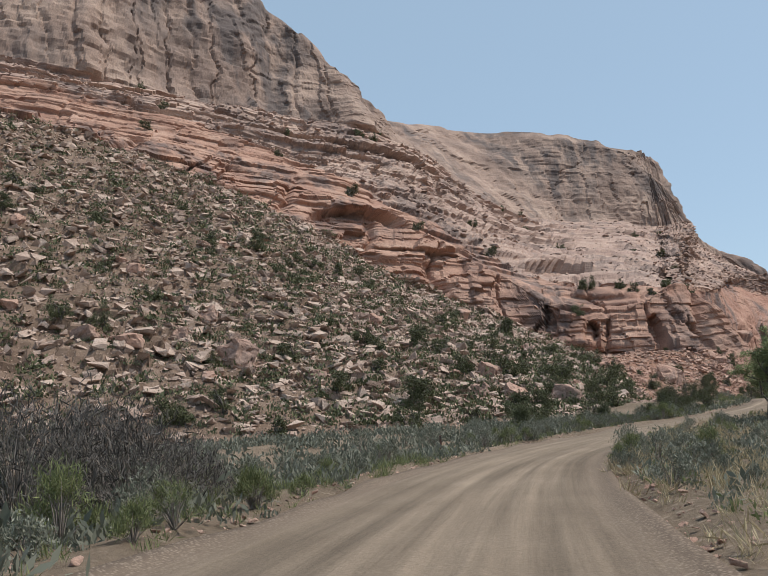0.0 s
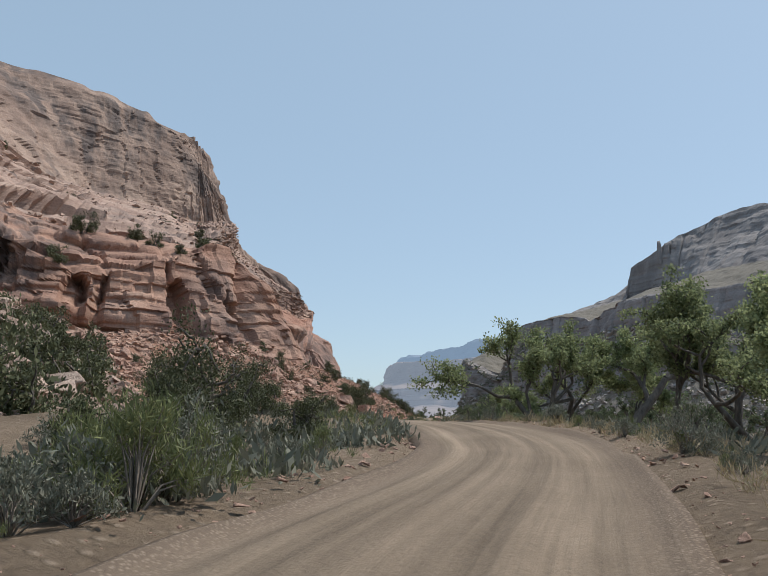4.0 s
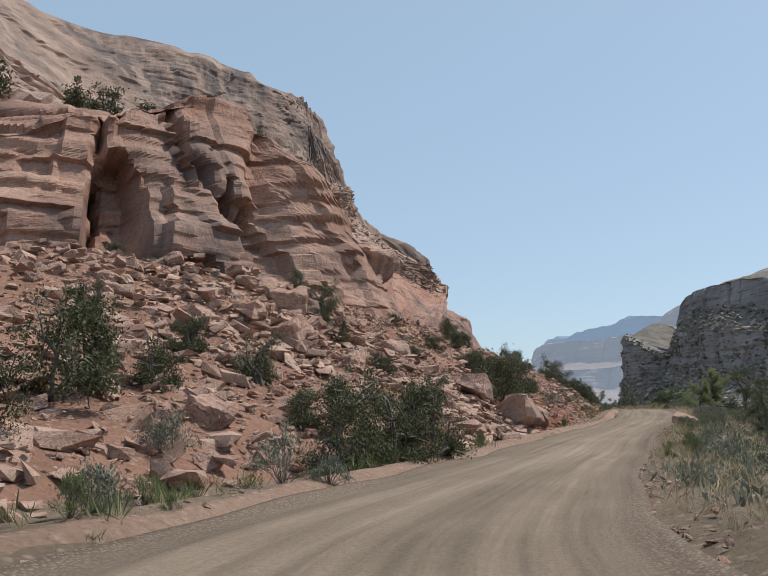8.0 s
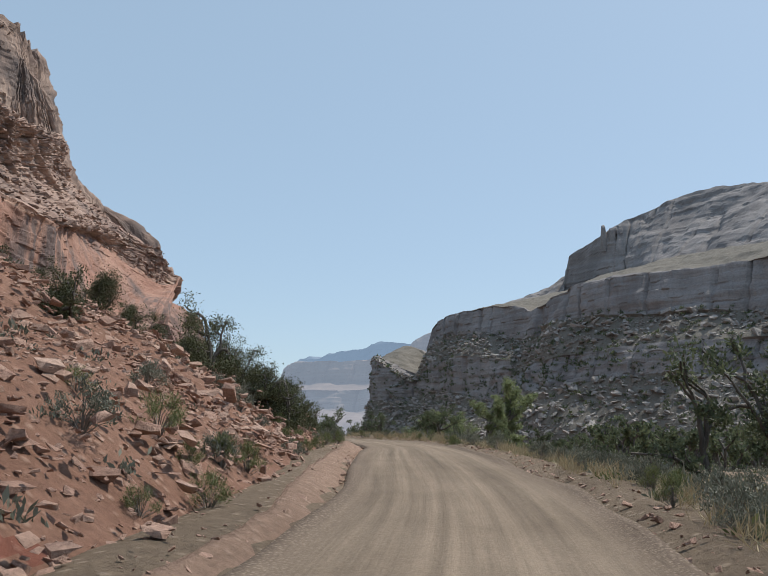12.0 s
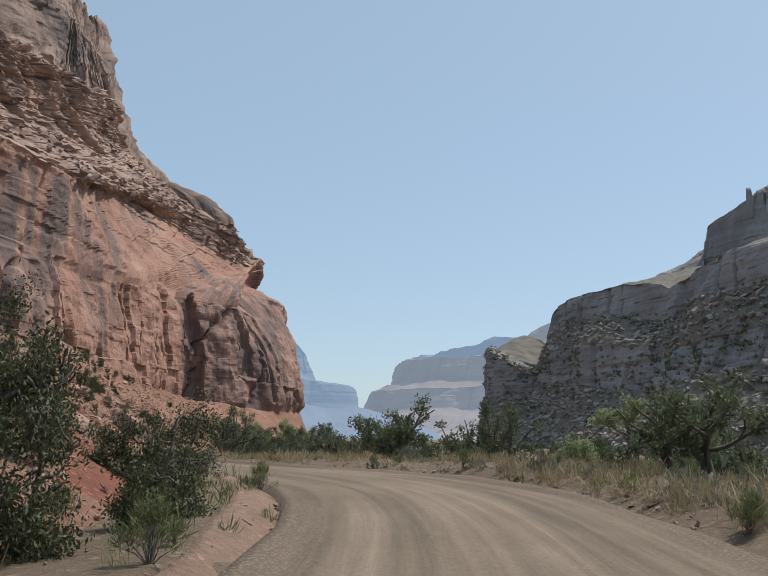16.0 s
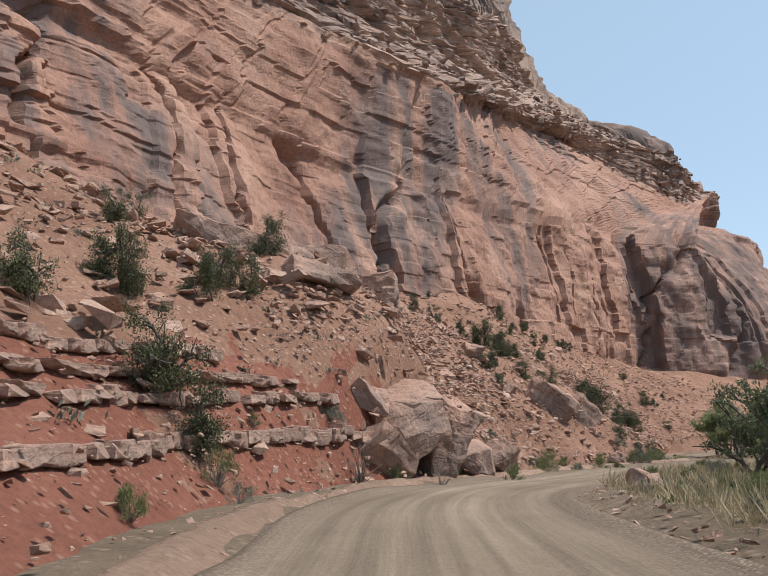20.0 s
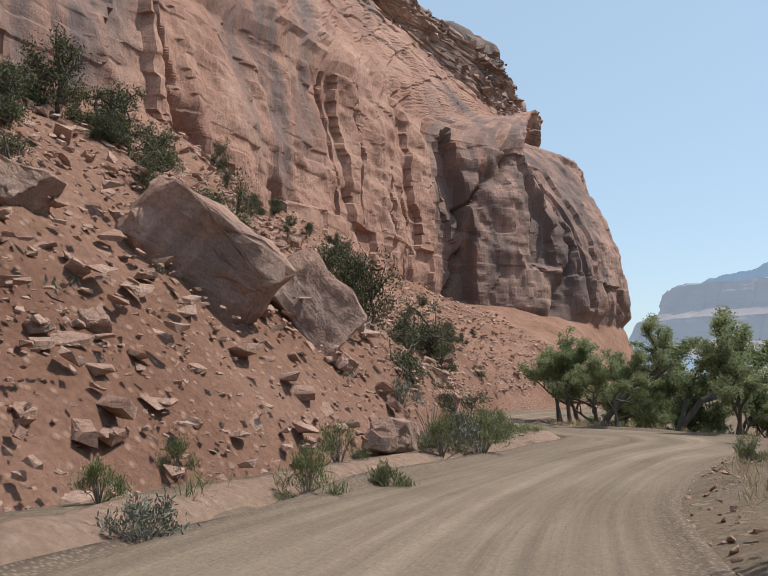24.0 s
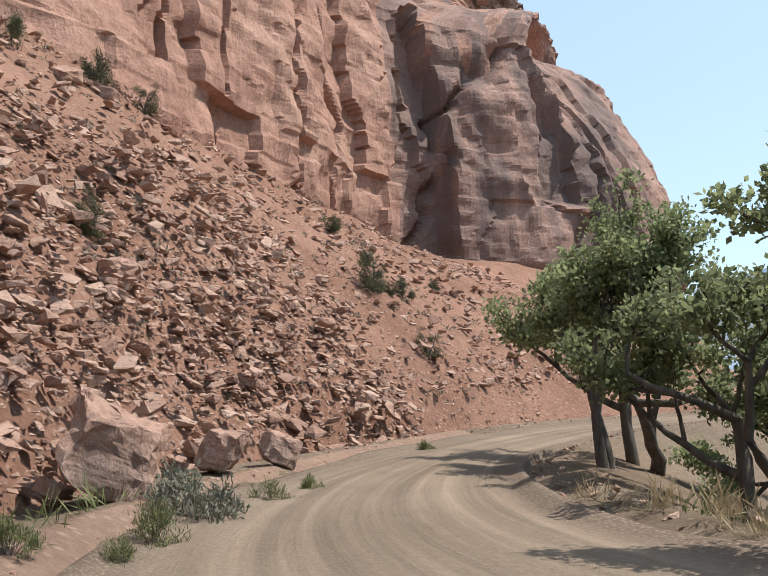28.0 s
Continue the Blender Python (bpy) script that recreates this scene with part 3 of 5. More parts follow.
def shape_wall(p, band, along, prow, pieces):
    """Pushes the sheet in and out: beds, blocks, joints, hollows. along: metres along the wall, per column."""
    b = np.broadcast_to(band[None, :], p.shape[:2])
    nrm = sheet_normals(p)
    out = nrm * np.array([1, 1, 0.25])
    out /= np.maximum(np.linalg.norm(out, axis=-1, keepdims=True), 1e-6)
    x, y, z = p[..., 0], p[..., 1], p[..., 2]
    a = np.broadcast_to(along[:, None], x.shape)
    warp = fbm(x / 30, y / 30, z / 30, 3, 40)
    dip = z + 0.03 * a + 1.6 * warp + 0.5 * fbm(x / 6, y / 6, z / 6, 2, 39)
    aw = a + 1.5 * vnoise(z / 5, a / 9, 0 * a, 38) + 0.5 * vnoise(z / 1.5, a / 3, 0 * a, 37)
    cross = z + 0.07 * a + 2.4 * warp
    beds = 0.6 * steps(vnoise(a / 75, 0 * a, dip / 3.4, 41), 7) + 0.4 * steps(vnoise(a / 42, 0 * a, dip / 1.2, 42), 7)
    thin = steps(vnoise(a / 40, 0 * a, cross / 1.3, 36), 6)
    big, small, tiny = cells(aw, dip, 13, 3.6, 43), cells(aw, dip, 5.0, 1.5, 44), cells(aw, dip, 2.2, 0.75, 49)
    tall = cells(aw + 0.1 * z, z + 3 * warp, 5.5, 21, 52)
    mass = fbm(x / 26, y / 26, z / 34, 4, 45)
    rough = fbm(x / 2.6, y / 2.6, z / 2.6, 3, 35)
    flute = fbm(aw / 13, 0 * a, z / 90, 4, 46)
    joint = -np.exp(-(vnoise(aw / 8, 0 * a, z / 60, 47) / 0.045) ** 2)
    w0 = 1 - smooth(b, 0.9, 1.05)
    w1 = smooth(b, 0.98, 1.06) * (1 - smooth(b, 1.95, 2.05))
    w2 = smooth(b, 1.95, 2.05) * (1 - smooth(b, 2.95, 3.05))
    w3 = smooth(b, 2.95, 3.05) * (1 - smooth(b, 3.95, 4.05))
    w4 = smooth(b, 3.95, 4.05) * (1 - smooth(b, 4.9, 5.0))
    far = 1 - smooth(b, 0.0, 0.12)
    pw = prow[:, None] + 0 * a
    push = w0 * (1 - far) * (1.5 * fbm(x / 15, y / 15, z / 15, 4, 50) + 0.4 * rough)
    heap = (1 - smooth(pieces, 4.7, 5.3))[:, None] + 0 * a      # the old slope is one heap of blocks
    push = push + w0 * (1 - far) * heap * (0.55 * hash3(np.floor(x / 1.9 + 0.6 * vnoise(y / 3, z / 3, x / 3, 33)).astype(np.int64), np.floor(y / 2.3 + z / 2.6).astype(np.int64), np.floor(z / 1.5).astype(np.int64), 32) + 0.5 * vnoise(x / 1.3, y / 1.3, z / 1.3, 31))
    push = push + w1 * (1 - pw) * (0.75 * beds + 1.2 * big + 0.6 * small + 0.2 * tiny + 1.1 * tall + 2.6 * mass + 2.4 * joint + 0.4 * rough)
    push = push + w1 * pw * (0.08 * beds + 0.8 * tall + 0.1 * small + 2.6 * mass + 2.0 * joint + 1.8 * flute + 1.5 * fbm(x / 7, y / 7, z / 9, 4, 34) + 0.6 * rough)
    push = push + w2 * (0.6 * (1 - 0.95 * pw) * thin + (0.6 * beds + 0.35 * small) * (1 - 0.85 * pw) + (0.5 * big + 2.2 * mass + 0.6 * joint) * (1 - 0.45 * pw) + pw * (0.4 * tall + 1.2 * fbm(x / 6, y / 6, z / 6, 4, 28)) + 0.3 * rough)
    push = push + w3 * (1 - 0.5 * pw) * (1.5 * beds + 1.3 * big + 0.7 * small + 0.25 * tiny + 2.6 * mass + 0.8 * joint + 0.4 * rough)
    push = push + w4 * (0.2 * beds + 0.8 * tall + 0.2 * small + 7.0 * fbm(aw / 26, 0 * a, z / 120, 3, 30) + 3.0 * flute + 6.0 * mass + 1.0 * joint + 1.1 * fbm(x / 5, y / 5, z / 8, 4, 29) + 0.5 * rough)
    return p + out * push[..., None], out


wall, band = stack_rows(rows, COUNTS, DOME)
along = np.r_[0, np.cumsum(np.linalg.norm(np.diff(rows[1][:, :2], axis=0), axis=1))]
prow_w = np.maximum(smooth(cols, 9.9, 11.2), 0.5 * smooth(cols, 5.2, 6.0) * (1 - smooth(cols, 8.0, 8.6)))
wall, wall_out = shape_wall(wall, band, along, prow_w, cols)


def hollow(x, y, z0, z1, width, depth):
    """A rounded alcove in the wall's face: carved at the column nearest to a place."""
    line = rows[1]
    c = along[np.argmin((line[:, 0] - x) ** 2 + (line[:, 1] - y) ** 2)]
    across = np.abs(along - c)[:, None] / (width / 2)
    up = (wall[..., 2] - z0) / (z1 - z0)
    arch = np.sqrt(1.02 - np.clip(up, 0, 1) ** 2.6) * (1 + 0.12 * vnoise(wall[..., 2] / 2.5, along[:, None] / 6, 0 * up, 64))
    inside = (1 - smooth(across / arch, 0.72, 1.0)) * smooth(up, -0.06, 0.02) * (1 - smooth(up, 0.94, 1.0))
    inside = inside * ((band > 0.9) & (band < 2.6))[None, :]
    return inside * depth


carve = hollow(58.6, 167, 14.5, 23.0, 4.6, 3.6)
carve = np.maximum(carve, hollow(63.2, 168.5, 11.0, 14.8, 3.6, 2.4))
carve = np.maximum(carve, hollow(67.6, 170, 12, 22.5, 1.5, 4.0))
carve = np.maximum(carve, hollow(70.9, 170, 15, 22.0, 1.1, 1.8))
carve = np.maximum(carve, hollow(44, 170, 17.5, 22, 4, 2.2))
carve = np.maximum(carve, hollow(36, 173, 19, 26, 3, 2.0))
carve = np.maximum(carve, hollow(-6, 176, 49, 55, 26, 5.0))
carve = np.maximum(carve, hollow(195.2, 403.9, 15, 44, 6.5, 3.2))
carve = np.maximum(carve, hollow(211.7, 407.8, 22, 41, 6.5, 2.6))
carve = np.maximum(carve, hollow(220.7, 411.7, 16, 38, 2.2, 2.5))
carve = np.maximum(carve, hollow(88, 208, 18, 27, 6, 3))
carve = np.maximum(carve, hollow(98, 243, 20, 29, 9, 3.5))
wall = wall - wall_out * carve[..., None]

# the broken edge of the rim, and the caprock blocks along the shelf
notch = 1.6 * steps(vnoise(along / 11, 0 * along, 0 * along, 67), 4) + 1.0 * steps(vnoise(along / 3.5, 0 * along, 0 * along, 68), 4)
wall[..., 2] += notch[:, None] * smooth(band, 4.85, 5.0)[None, :]
wall[..., 2] += 0.8 * notch[:, None] * (smooth(band, 3.6, 3.95) * (1 - smooth(band, 4.0, 4.1)))[None, :] * smooth(cols, 12.0, 13.0)[:, None]

# the cut bank beside the road
reach = np.linalg.norm(wall[..., :2] - wall[:, :1, :2], axis=-1)
bank_h = np.interp(cols, [5.6, 6.6, 7.6, 8.8, 9.4, 10.5, 11.3, 14.0, 15.5], [0, 1.8, 2.6, 3.0, 3.6, 4.2, 4.6, 3.0, 0])
bank_h = np.maximum(bank_h * (1 + 0.3 * vnoise(along / 9, 0 * along, 0 * along, 61)), 0.01)[:, None]
off = road_near(wall[..., 0], wall[..., 1])[0].reshape(reach.shape) - half_width[near_road][:, None] - 1.3 - 0.7 * smooth(cols, 10.6, 11.2)[:, None]
off = np.clip(np.minimum(off, reach), 0, None)
slope = (band < 0.98)[None, :] * (1 - 0.8 * smooth(reach, 12, 45))
wall[..., 2] += bank_h * (1 - np.exp(-(0.38 + 0.4 * smooth(cols, 9.8, 10.8))[:, None] * np.maximum(off - 0.2, 0) / bank_h)) * slope
gully = fbm(wall[..., 0] / 3.2, wall[..., 1] / 3.2, 0 * reach, 4, 63)
wall[..., 2] += 0.55 * gully * smooth(reach, 0.6, 3.5) * (1 - smooth(reach, 25, 60)) * (bank_h > 0.3) * (band < 0.98)[None, :]

# the heap of fallen blocks that reaches the road
fall = np.exp(-((wall[..., 0] - 138.5) / 6.0) ** 2 - ((wall[..., 1] - 281.0) / 7.0) ** 2)
wall[..., 2] += 5.0 * fall * smooth(off, 0.1, 2.0) * (band < 0.98)[None, :]

mid = (cols[:-1] + cols[1:]) / 2
mb = (band[:-1] + band[1:]) / 2
kind = np.zeros((NCOL - 1, len(mb)), int)
kind[:, (mb >= 1.0) & (mb < 3.0)] = 1
kind[np.ix_(mid > 9.9, (mb >= 1.0) & (mb < 2.9))] = 2
stain = vnoise(mid * 22, 0 * mid, 0 * mid, 65)[:, None] * 0.18 + vnoise(mid[:, None] * 9, mb[None, :] * 3, 0 * mid[:, None], 66) * 0.12
kind[(mid[:, None] > 14.0) & (mid[:, None] < 17.2) & (mb[None, :] >= 1.0) & (mb[None, :] < 2.1 + stain * 2.0) & (kind == 2)] = 6
kind[np.ix_(mid < 4.9, mb < 1.0)] = 7
kind[:, (mb >= 3.0) & (mb < 4.0)] = 3
kind[:, mb >= 4.0] = 4
fx = (wall[:-1, :-1] + wall[1:, 1:]) / 2
edge = 0.25 * vnoise(fx[..., 0] / 5, fx[..., 1] / 5, 0 * fx[..., 0], 60) + 0.1 * vnoise(fx[..., 0] / 0.9, fx[..., 1] / 0.9, fx[..., 2], 62)
red = (mb[None, :] < 0.2 + 0.4 * edge) & (((mid[:, None] + edge > 7.15) & (mid[:, None] + edge < 8.1)) | ((mid[:, None] + edge > 9.3) & (mid[:, None] + edge < 10.25)))
kind[red & (kind == 0)] = 5
nu, nv = wall.shape[:2]
me = mesh_from("canyon_wall", wall.reshape(-1, 3), grid_faces(nu, nv), [MAT_TALUS, MAT_SLICK, MAT_PROW, MAT_LEDGE, MAT_UPPER, MAT_REDBANK, MAT_VARNISH, MAT_GREYTALUS], False, kind.ravel())
tagged(new("canyon_wall", me), "layered red sandstone canyon wall above a rubble slope, with alcoves and dark desert varnish", "cliff", kind="structure")

# ---- the wall across the valley ----
R_FOOT = [(300.0, 60.0, 0.0), (330.0, 200.0, 0.0), (352.0, 320.0, 0.0), (372.0, 400.0, 0.0), (398.0, 452.0, 0.0), (405.0, 466.0, 0.0), (430.0, 510.0, 0.0), (460.0, 570.0, 0.0), (463.0, 586.0, 0.0), (472.0, 622.0, 0.0), (506.0, 655.0, 0.0), (690.0, 850.0, 0.0)]
R_BENCH = [(345.1, 60.0, 27.6), (367.2, 200.1, 31.6), (386.4, 325.3, 35.2), (398.6, 395.5, 32.3), (426.5, 446.8, 31.0), (435.8, 462.1, 28.0), (454.8, 508.1, 35.2), (485.7, 570.1, 38.7), (485.7, 590.0, 33.6), (479.1, 627.4, 33.2), (515.9, 660.1, 28.3), (700.0, 852.0, 27.9)]
R_BROW = [(352.1, 60.0, 47.8), (376.0, 200.0, 47.9), (395.5, 325.1, 48.9), (407.4, 395.2, 48.1), (440.1, 450.0, 45.4), (447.4, 465.9, 53.6), (460.0, 511.8, 59.2), (488.3, 572.9, 59.0), (488.7, 591.0, 47.1), (483.7, 628.7, 66.0), (519.2, 662.8, 55.4), (704.0, 854.0, 54.9)]
R_SHELF = [(380.2, 60.0, 59.7), (395.6, 199.9, 59.7), (411.5, 328.1, 63.6), (423.1, 400.7, 69.1), (459.4, 458.3, 67.7), (466.4, 473.9, 69.4), (480.2, 519.9, 77.1), (496.8, 577.6, 76.7), (490.7, 592.4, 51.9), (489.8, 633.1, 67.8), (526.2, 667.8, 58.0), (710.1, 855.9, 60.0)]
R_TOP = [(390.1, 60.0, 85.9), (403.2, 199.9, 86.7), (421.1, 329.8, 86.0), (431.3, 404.3, 87.6), (467.4, 460.4, 85.4), (473.2, 476.3, 89.8), (486.8, 525.0, 95.3), (500.7, 579.9, 91.8), (497.8, 591.3, 55.2), (496.6, 636.2, 67.5), (534.2, 673.8, 59.7), (716.1, 857.9, 64.2)]
R_LEDGE = [(499.5, 60.0, 130.8), (512.0, 199.8, 129.4), (530.2, 333.9, 122.6), (564.8, 438.3, 128.8), (586.0, 485.0, 128.2), (583.9, 525.0, 123.3), (579.8, 535.6, 117.8), (565.0, 600.0, 105.6), (544.5, 610.6, 66.4), (537.7, 651.6, 85.0), (565.7, 712.4, 74.4), (639.7, 820.2, 69.8)]
R_RIM = [(530.4, 59.9, 216.9), (558.4, 198.3, 189.7), (593.8, 326.8, 178.0), (626.8, 445.6, 190.7), (594.5, 493.9, 164.3), (592.5, 526.4, 151.3), (617.3, 535.1, 142.9), (605.0, 610.0, 118.0), (599.2, 624.8, 68.9), (587.6, 660.2, 76.9), (608.9, 730.6, 73.4), (680.1, 829.9, 76.1)]
rcols = even_columns([p[:2] for p in R_BENCH], 800)
rrows = [spline(r, 800, rcols) for r in (R_FOOT, R_BENCH, R_BROW, R_SHELF, R_TOP, R_LEDGE, R_RIM)]
rrows[0][:, 2] = ground_height(rrows[0][:, 0], rrows[0][:, 1]) - 1.0
rrows.append(rrows[-1] + np.array([90, 40, 2.0]))


def shape_far_wall(rows, counts, run, scale=1.0, flip=-1):
    p, b = stack_rows(rows, counts)
    n = sheet_normals(p) * flip
    out = n * np.array([1, 1, 0.3])
    out /= np.maximum(np.linalg.norm(out, axis=-1, keepdims=True), 1e-6)
    x, y, z = p[..., 0] / scale, p[..., 1] / scale, p[..., 2] / scale
    a = np.broadcast_to(run[:, None], x.shape) / scale
    dip = z + 1.5 * fbm(x / 40, y / 40, z / 40, 3, 70)
    beds = steps(vnoise(a / 70, 0 * a, dip / 3.4, 71)) * 0.7 + steps(vnoise(a / 40, 0 * a, dip / 1.4, 72)) * 0.3
    block = steps(vnoise(a / 12, 0 * a, dip / 6, 73), 2.5)
    mass = fbm(x / 30, y / 30, z / 45, 4, 74)
    joint = -np.exp(-(vnoise(a / 11, 0 * a, z / 70, 75) / 0.06) ** 2)
    inner = (smooth(b, 0.05, 0.4) * (1 - 0.7 * smooth(b, b.max() - 0.3, b.max())))[None, :]
    cliff = np.broadcast_to((np.floor(np.minimum(b, b.max() - 1e-6)).astype(int) % 2 == 1)[None, :], x.shape)
    rock = np.where(cliff, 1.0, 0.12)
    block = 0.25 * block + 0.35 * cells(a + 2 * mass, dip, 6, 4.5, 76)
    push = inner * (rock * (0.55 * beds + 1.6 * block) + 6.0 * mass + np.where(cliff, 2.2 * joint + 3.0 * fbm(a / 16, 0 * a, z / 80, 4, 77), 0.6 * fbm(x / 5, y / 5, z / 5, 3, 78)))
    return p + out * (push * scale)[..., None], b


MAT_FARSLOPE = soil_material("pale_far_slope", (0.22, 0.2, 0.172), (0.14, 0.128, 0.108), (0.27, 0.248, 0.22))
rrun = np.r_[0, np.cumsum(np.linalg.norm(np.diff(rrows[1][:, :2], axis=0), axis=1))]
rwall, rband = shape_far_wall(rrows, (34, 34, 18, 34, 26, 40, 5), rrun)
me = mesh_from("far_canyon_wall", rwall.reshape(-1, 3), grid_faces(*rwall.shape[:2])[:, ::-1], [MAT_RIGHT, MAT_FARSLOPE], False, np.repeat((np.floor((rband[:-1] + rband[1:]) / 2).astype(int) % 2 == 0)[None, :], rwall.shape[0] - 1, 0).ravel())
tagged(new("far_canyon_wall", me), "grey-brown canyon wall across the valley, in shade, haze put into its colour", "cliff", kind="structure")


def mesa(name, line, base, bench, top, mat, label, scale):
    """A far mesa: a rubble apron, a cliff, a flat top, along a line in the plan."""
    n = 260
    c = spline([(x, y, 0) for x, y in line], n)
    t = np.gradient(c, axis=0)
    t /= np.linalg.norm(t, axis=1)[:, None]
    away = np.stack([-t[:, 1], t[:, 0], 0 * t[:, 0]], 1)
    tops = np.interp(np.linspace(0, 1, n), np.linspace(0, 1, len(top)), top)
    run = np.r_[0, np.cumsum(np.linalg.norm(np.diff(c, axis=0), axis=1))]

    def row(off, h):
        r = c + away * off
        r[:, 2] = h
        return r
    rs = [row(-bench * 1.6, base), row(-bench * 0.5, base + (tops - base) * 0.35), row(-bench * 0.42, base + (tops - base) * 0.6), row(-bench * 0.1, base + (tops - base) * 0.72), row(0, tops), row(bench * 0.8, tops * 1.01)]
    p, b = shape_far_wall(rs, (14, 22, 12, 26, 5), run, scale, 1)
    me = mesh_from(name, p.reshape(-1, 3), grid_faces(*p.shape[:2]), [mat], False)
    tagged(new(name, me), label, "mesa", kind="structure")


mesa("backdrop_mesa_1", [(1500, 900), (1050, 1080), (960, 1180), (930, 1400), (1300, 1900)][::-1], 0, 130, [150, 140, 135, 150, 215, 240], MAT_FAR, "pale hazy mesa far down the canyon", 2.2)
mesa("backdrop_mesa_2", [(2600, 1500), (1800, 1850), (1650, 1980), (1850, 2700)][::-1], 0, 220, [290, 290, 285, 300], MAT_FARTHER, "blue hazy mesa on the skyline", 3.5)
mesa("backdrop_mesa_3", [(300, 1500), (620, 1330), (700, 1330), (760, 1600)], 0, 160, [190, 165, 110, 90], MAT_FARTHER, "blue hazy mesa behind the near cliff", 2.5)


# ---- rocks ----
def hull_rock(seed, flat=0.6, points=14, box=0.75):
    """An angular broken block: the hull of points on and in a flattened box, about 1 across."""
    r = np.random.RandomState(seed)
    p = r.uniform(-1, 1, (points, 3))
    p = np.sign(p) * np.abs(p) ** box
    p *= np.array([0.55, 0.42, 0.42 * flat]) * r.uniform(0.8, 1.15, 3)
    bm = bmesh.new()
    for q in p:
        bm.verts.new(q)
    res = bmesh.ops.convex_hull(bm, input=bm.verts)
    bmesh.ops.delete(bm, geom=[v for v in bm.verts if not v.link_faces], context="VERTS")
    bmesh.ops.triangulate(bm, faces=bm.faces)
    bmesh.ops.recalc_face_normals(bm, faces=bm.faces)
    bm.verts.index_update()
    v = np.array([q.co[:] for q in bm.verts])
    f = np.array([[w.index for w in t.verts] for t in bm.faces])
    bm.free()
    return v, f


ROCKS = [hull_rock(100 + k, 0.3 + 0.026 * (k % 12), 11 + k % 4, 0.5) for k in range(36)]
PLAIN_ROCKS = [hull_rock(160 + k, 0.5 + 0.03 * (k % 10), 9, 0.4) for k in range(24)]


def turn_matrix(r, tilt):
    return np.array(Euler((r.normal(0, tilt), r.normal(0, tilt), r.uniform(0, 6.283))).to_matrix())


def lying(n, r, tilt):
    """A turn that lays a piece's flat side on a slope with the normal n, with some disorder."""
    up = Vector((float(n[0]), float(n[1]), float(n[2])))
    a = Vector((0, 0, 1)).rotation_difference(up).to_matrix()
    return np.array(a @ Euler((r.normal(0, tilt), r.normal(0, tilt), r.uniform(0, 6.283))).to_matrix())


def scatter_mesh(name, places, sizes, shapes, mat, label, category, seed, tilt=0.35, sink=0.15, flat_shade=True, normals=None):
    """Many small pieces joined into one mesh: places (n, 3), sizes (n)."""
    r = np.random.RandomState(seed)
    vs, fs, base = [], [], 0
    for k, (q, s) in enumerate(zip(places, sizes)):
        v, f = shapes[r.randint(len(shapes))]
        turn = turn_matrix(r, tilt) if normals is None else lying(normals[k], r, tilt)
        w = (v * s) @ turn.T + q
        w[:, 2] += (0.21 - sink) * s
        vs.append(w)
        fs.append(f + base)
        base += len(v)
    me = mesh_from(name, np.concatenate(vs), np.concatenate(fs), [mat], not flat_shade)
    return tagged(new(name, me), label, category, kind="stuff")


def on_wall(n, seed, c0, c1, b0, b1, power=1.0):
    """Places on the sheet between two stations and two bands."""
    r = np.random.RandomState(seed)
    i = np.searchsorted(cols, r.uniform(c0, c1, n)).clip(0, NCOL - 1)
    j = np.searchsorted(band, b0 + (b1 - b0) * r.uniform(0, 1, n) ** power).clip(0, len(band) - 1)
    return wall[i, j], r


wall_n = sheet_normals(wall)
wall_n = wall_n * np.where(wall_n[..., 2:] < 0, -1, 1)


def normals_at(q):
    """The slope's normals at places on the sheet, leaning back towards upright."""
    out = []
    for p in q:
        c = int(np.argmin((coarse[:, 0] - p[0]) ** 2 + (coarse[:, 1] - p[1]) ** 2 + (coarse[:, 2] - p[2]) ** 2))
        n = coarse_n[c] * np.array([0.32, 0.32, 1.0]) + np.array([0, 0, 0.45])
        out.append(n / np.linalg.norm(n))
    return np.array(out)


coarse, coarse_n = wall[::6, :110:5].reshape(-1, 3), wall_n[::6, :110:5].reshape(-1, 3)


MUD = {tuple(c) for c in np.floor(fx[kind == 5][:, :2] / 0.5).astype(int).tolist()}     # the bare red banks


def rock_field(name, n, seed, c0, c1, b0, b1, lo, hi, mat, power=1.0, clump=0.0, shapes=None):
    q, r = on_wall(n, seed, c0, c1, b0, b1, power)
    q = q + np.c_[r.normal(0, 0.4, (n, 2)), np.zeros(n)]
    if clump:
        keep = vnoise(q[:, 0] / 14, q[:, 1] / 14, 0 * q[:, 0], seed) > r.uniform(-1, 1, n) * 0.6 - clump
        q = q[keep]
    mud = np.array([(a, b) in MUD for a, b in np.floor(q[:, :2] / 0.5).astype(int).tolist()])
    q = q[~mud | (np.random.RandomState(seed + 3).uniform(0, 1, len(q)) < 0.3)]
    size = lo * (hi / lo) ** (np.random.RandomState(seed + 1).uniform(0, 1, len(q)) ** 2.6)
    scatter_mesh(name, q, size, shapes or ROCKS, mat, "broken sandstone rubble covering the slope", "rubble", seed + 2, 0.28, 0.24, True, normals_at(q) if b1 < 2 else None)


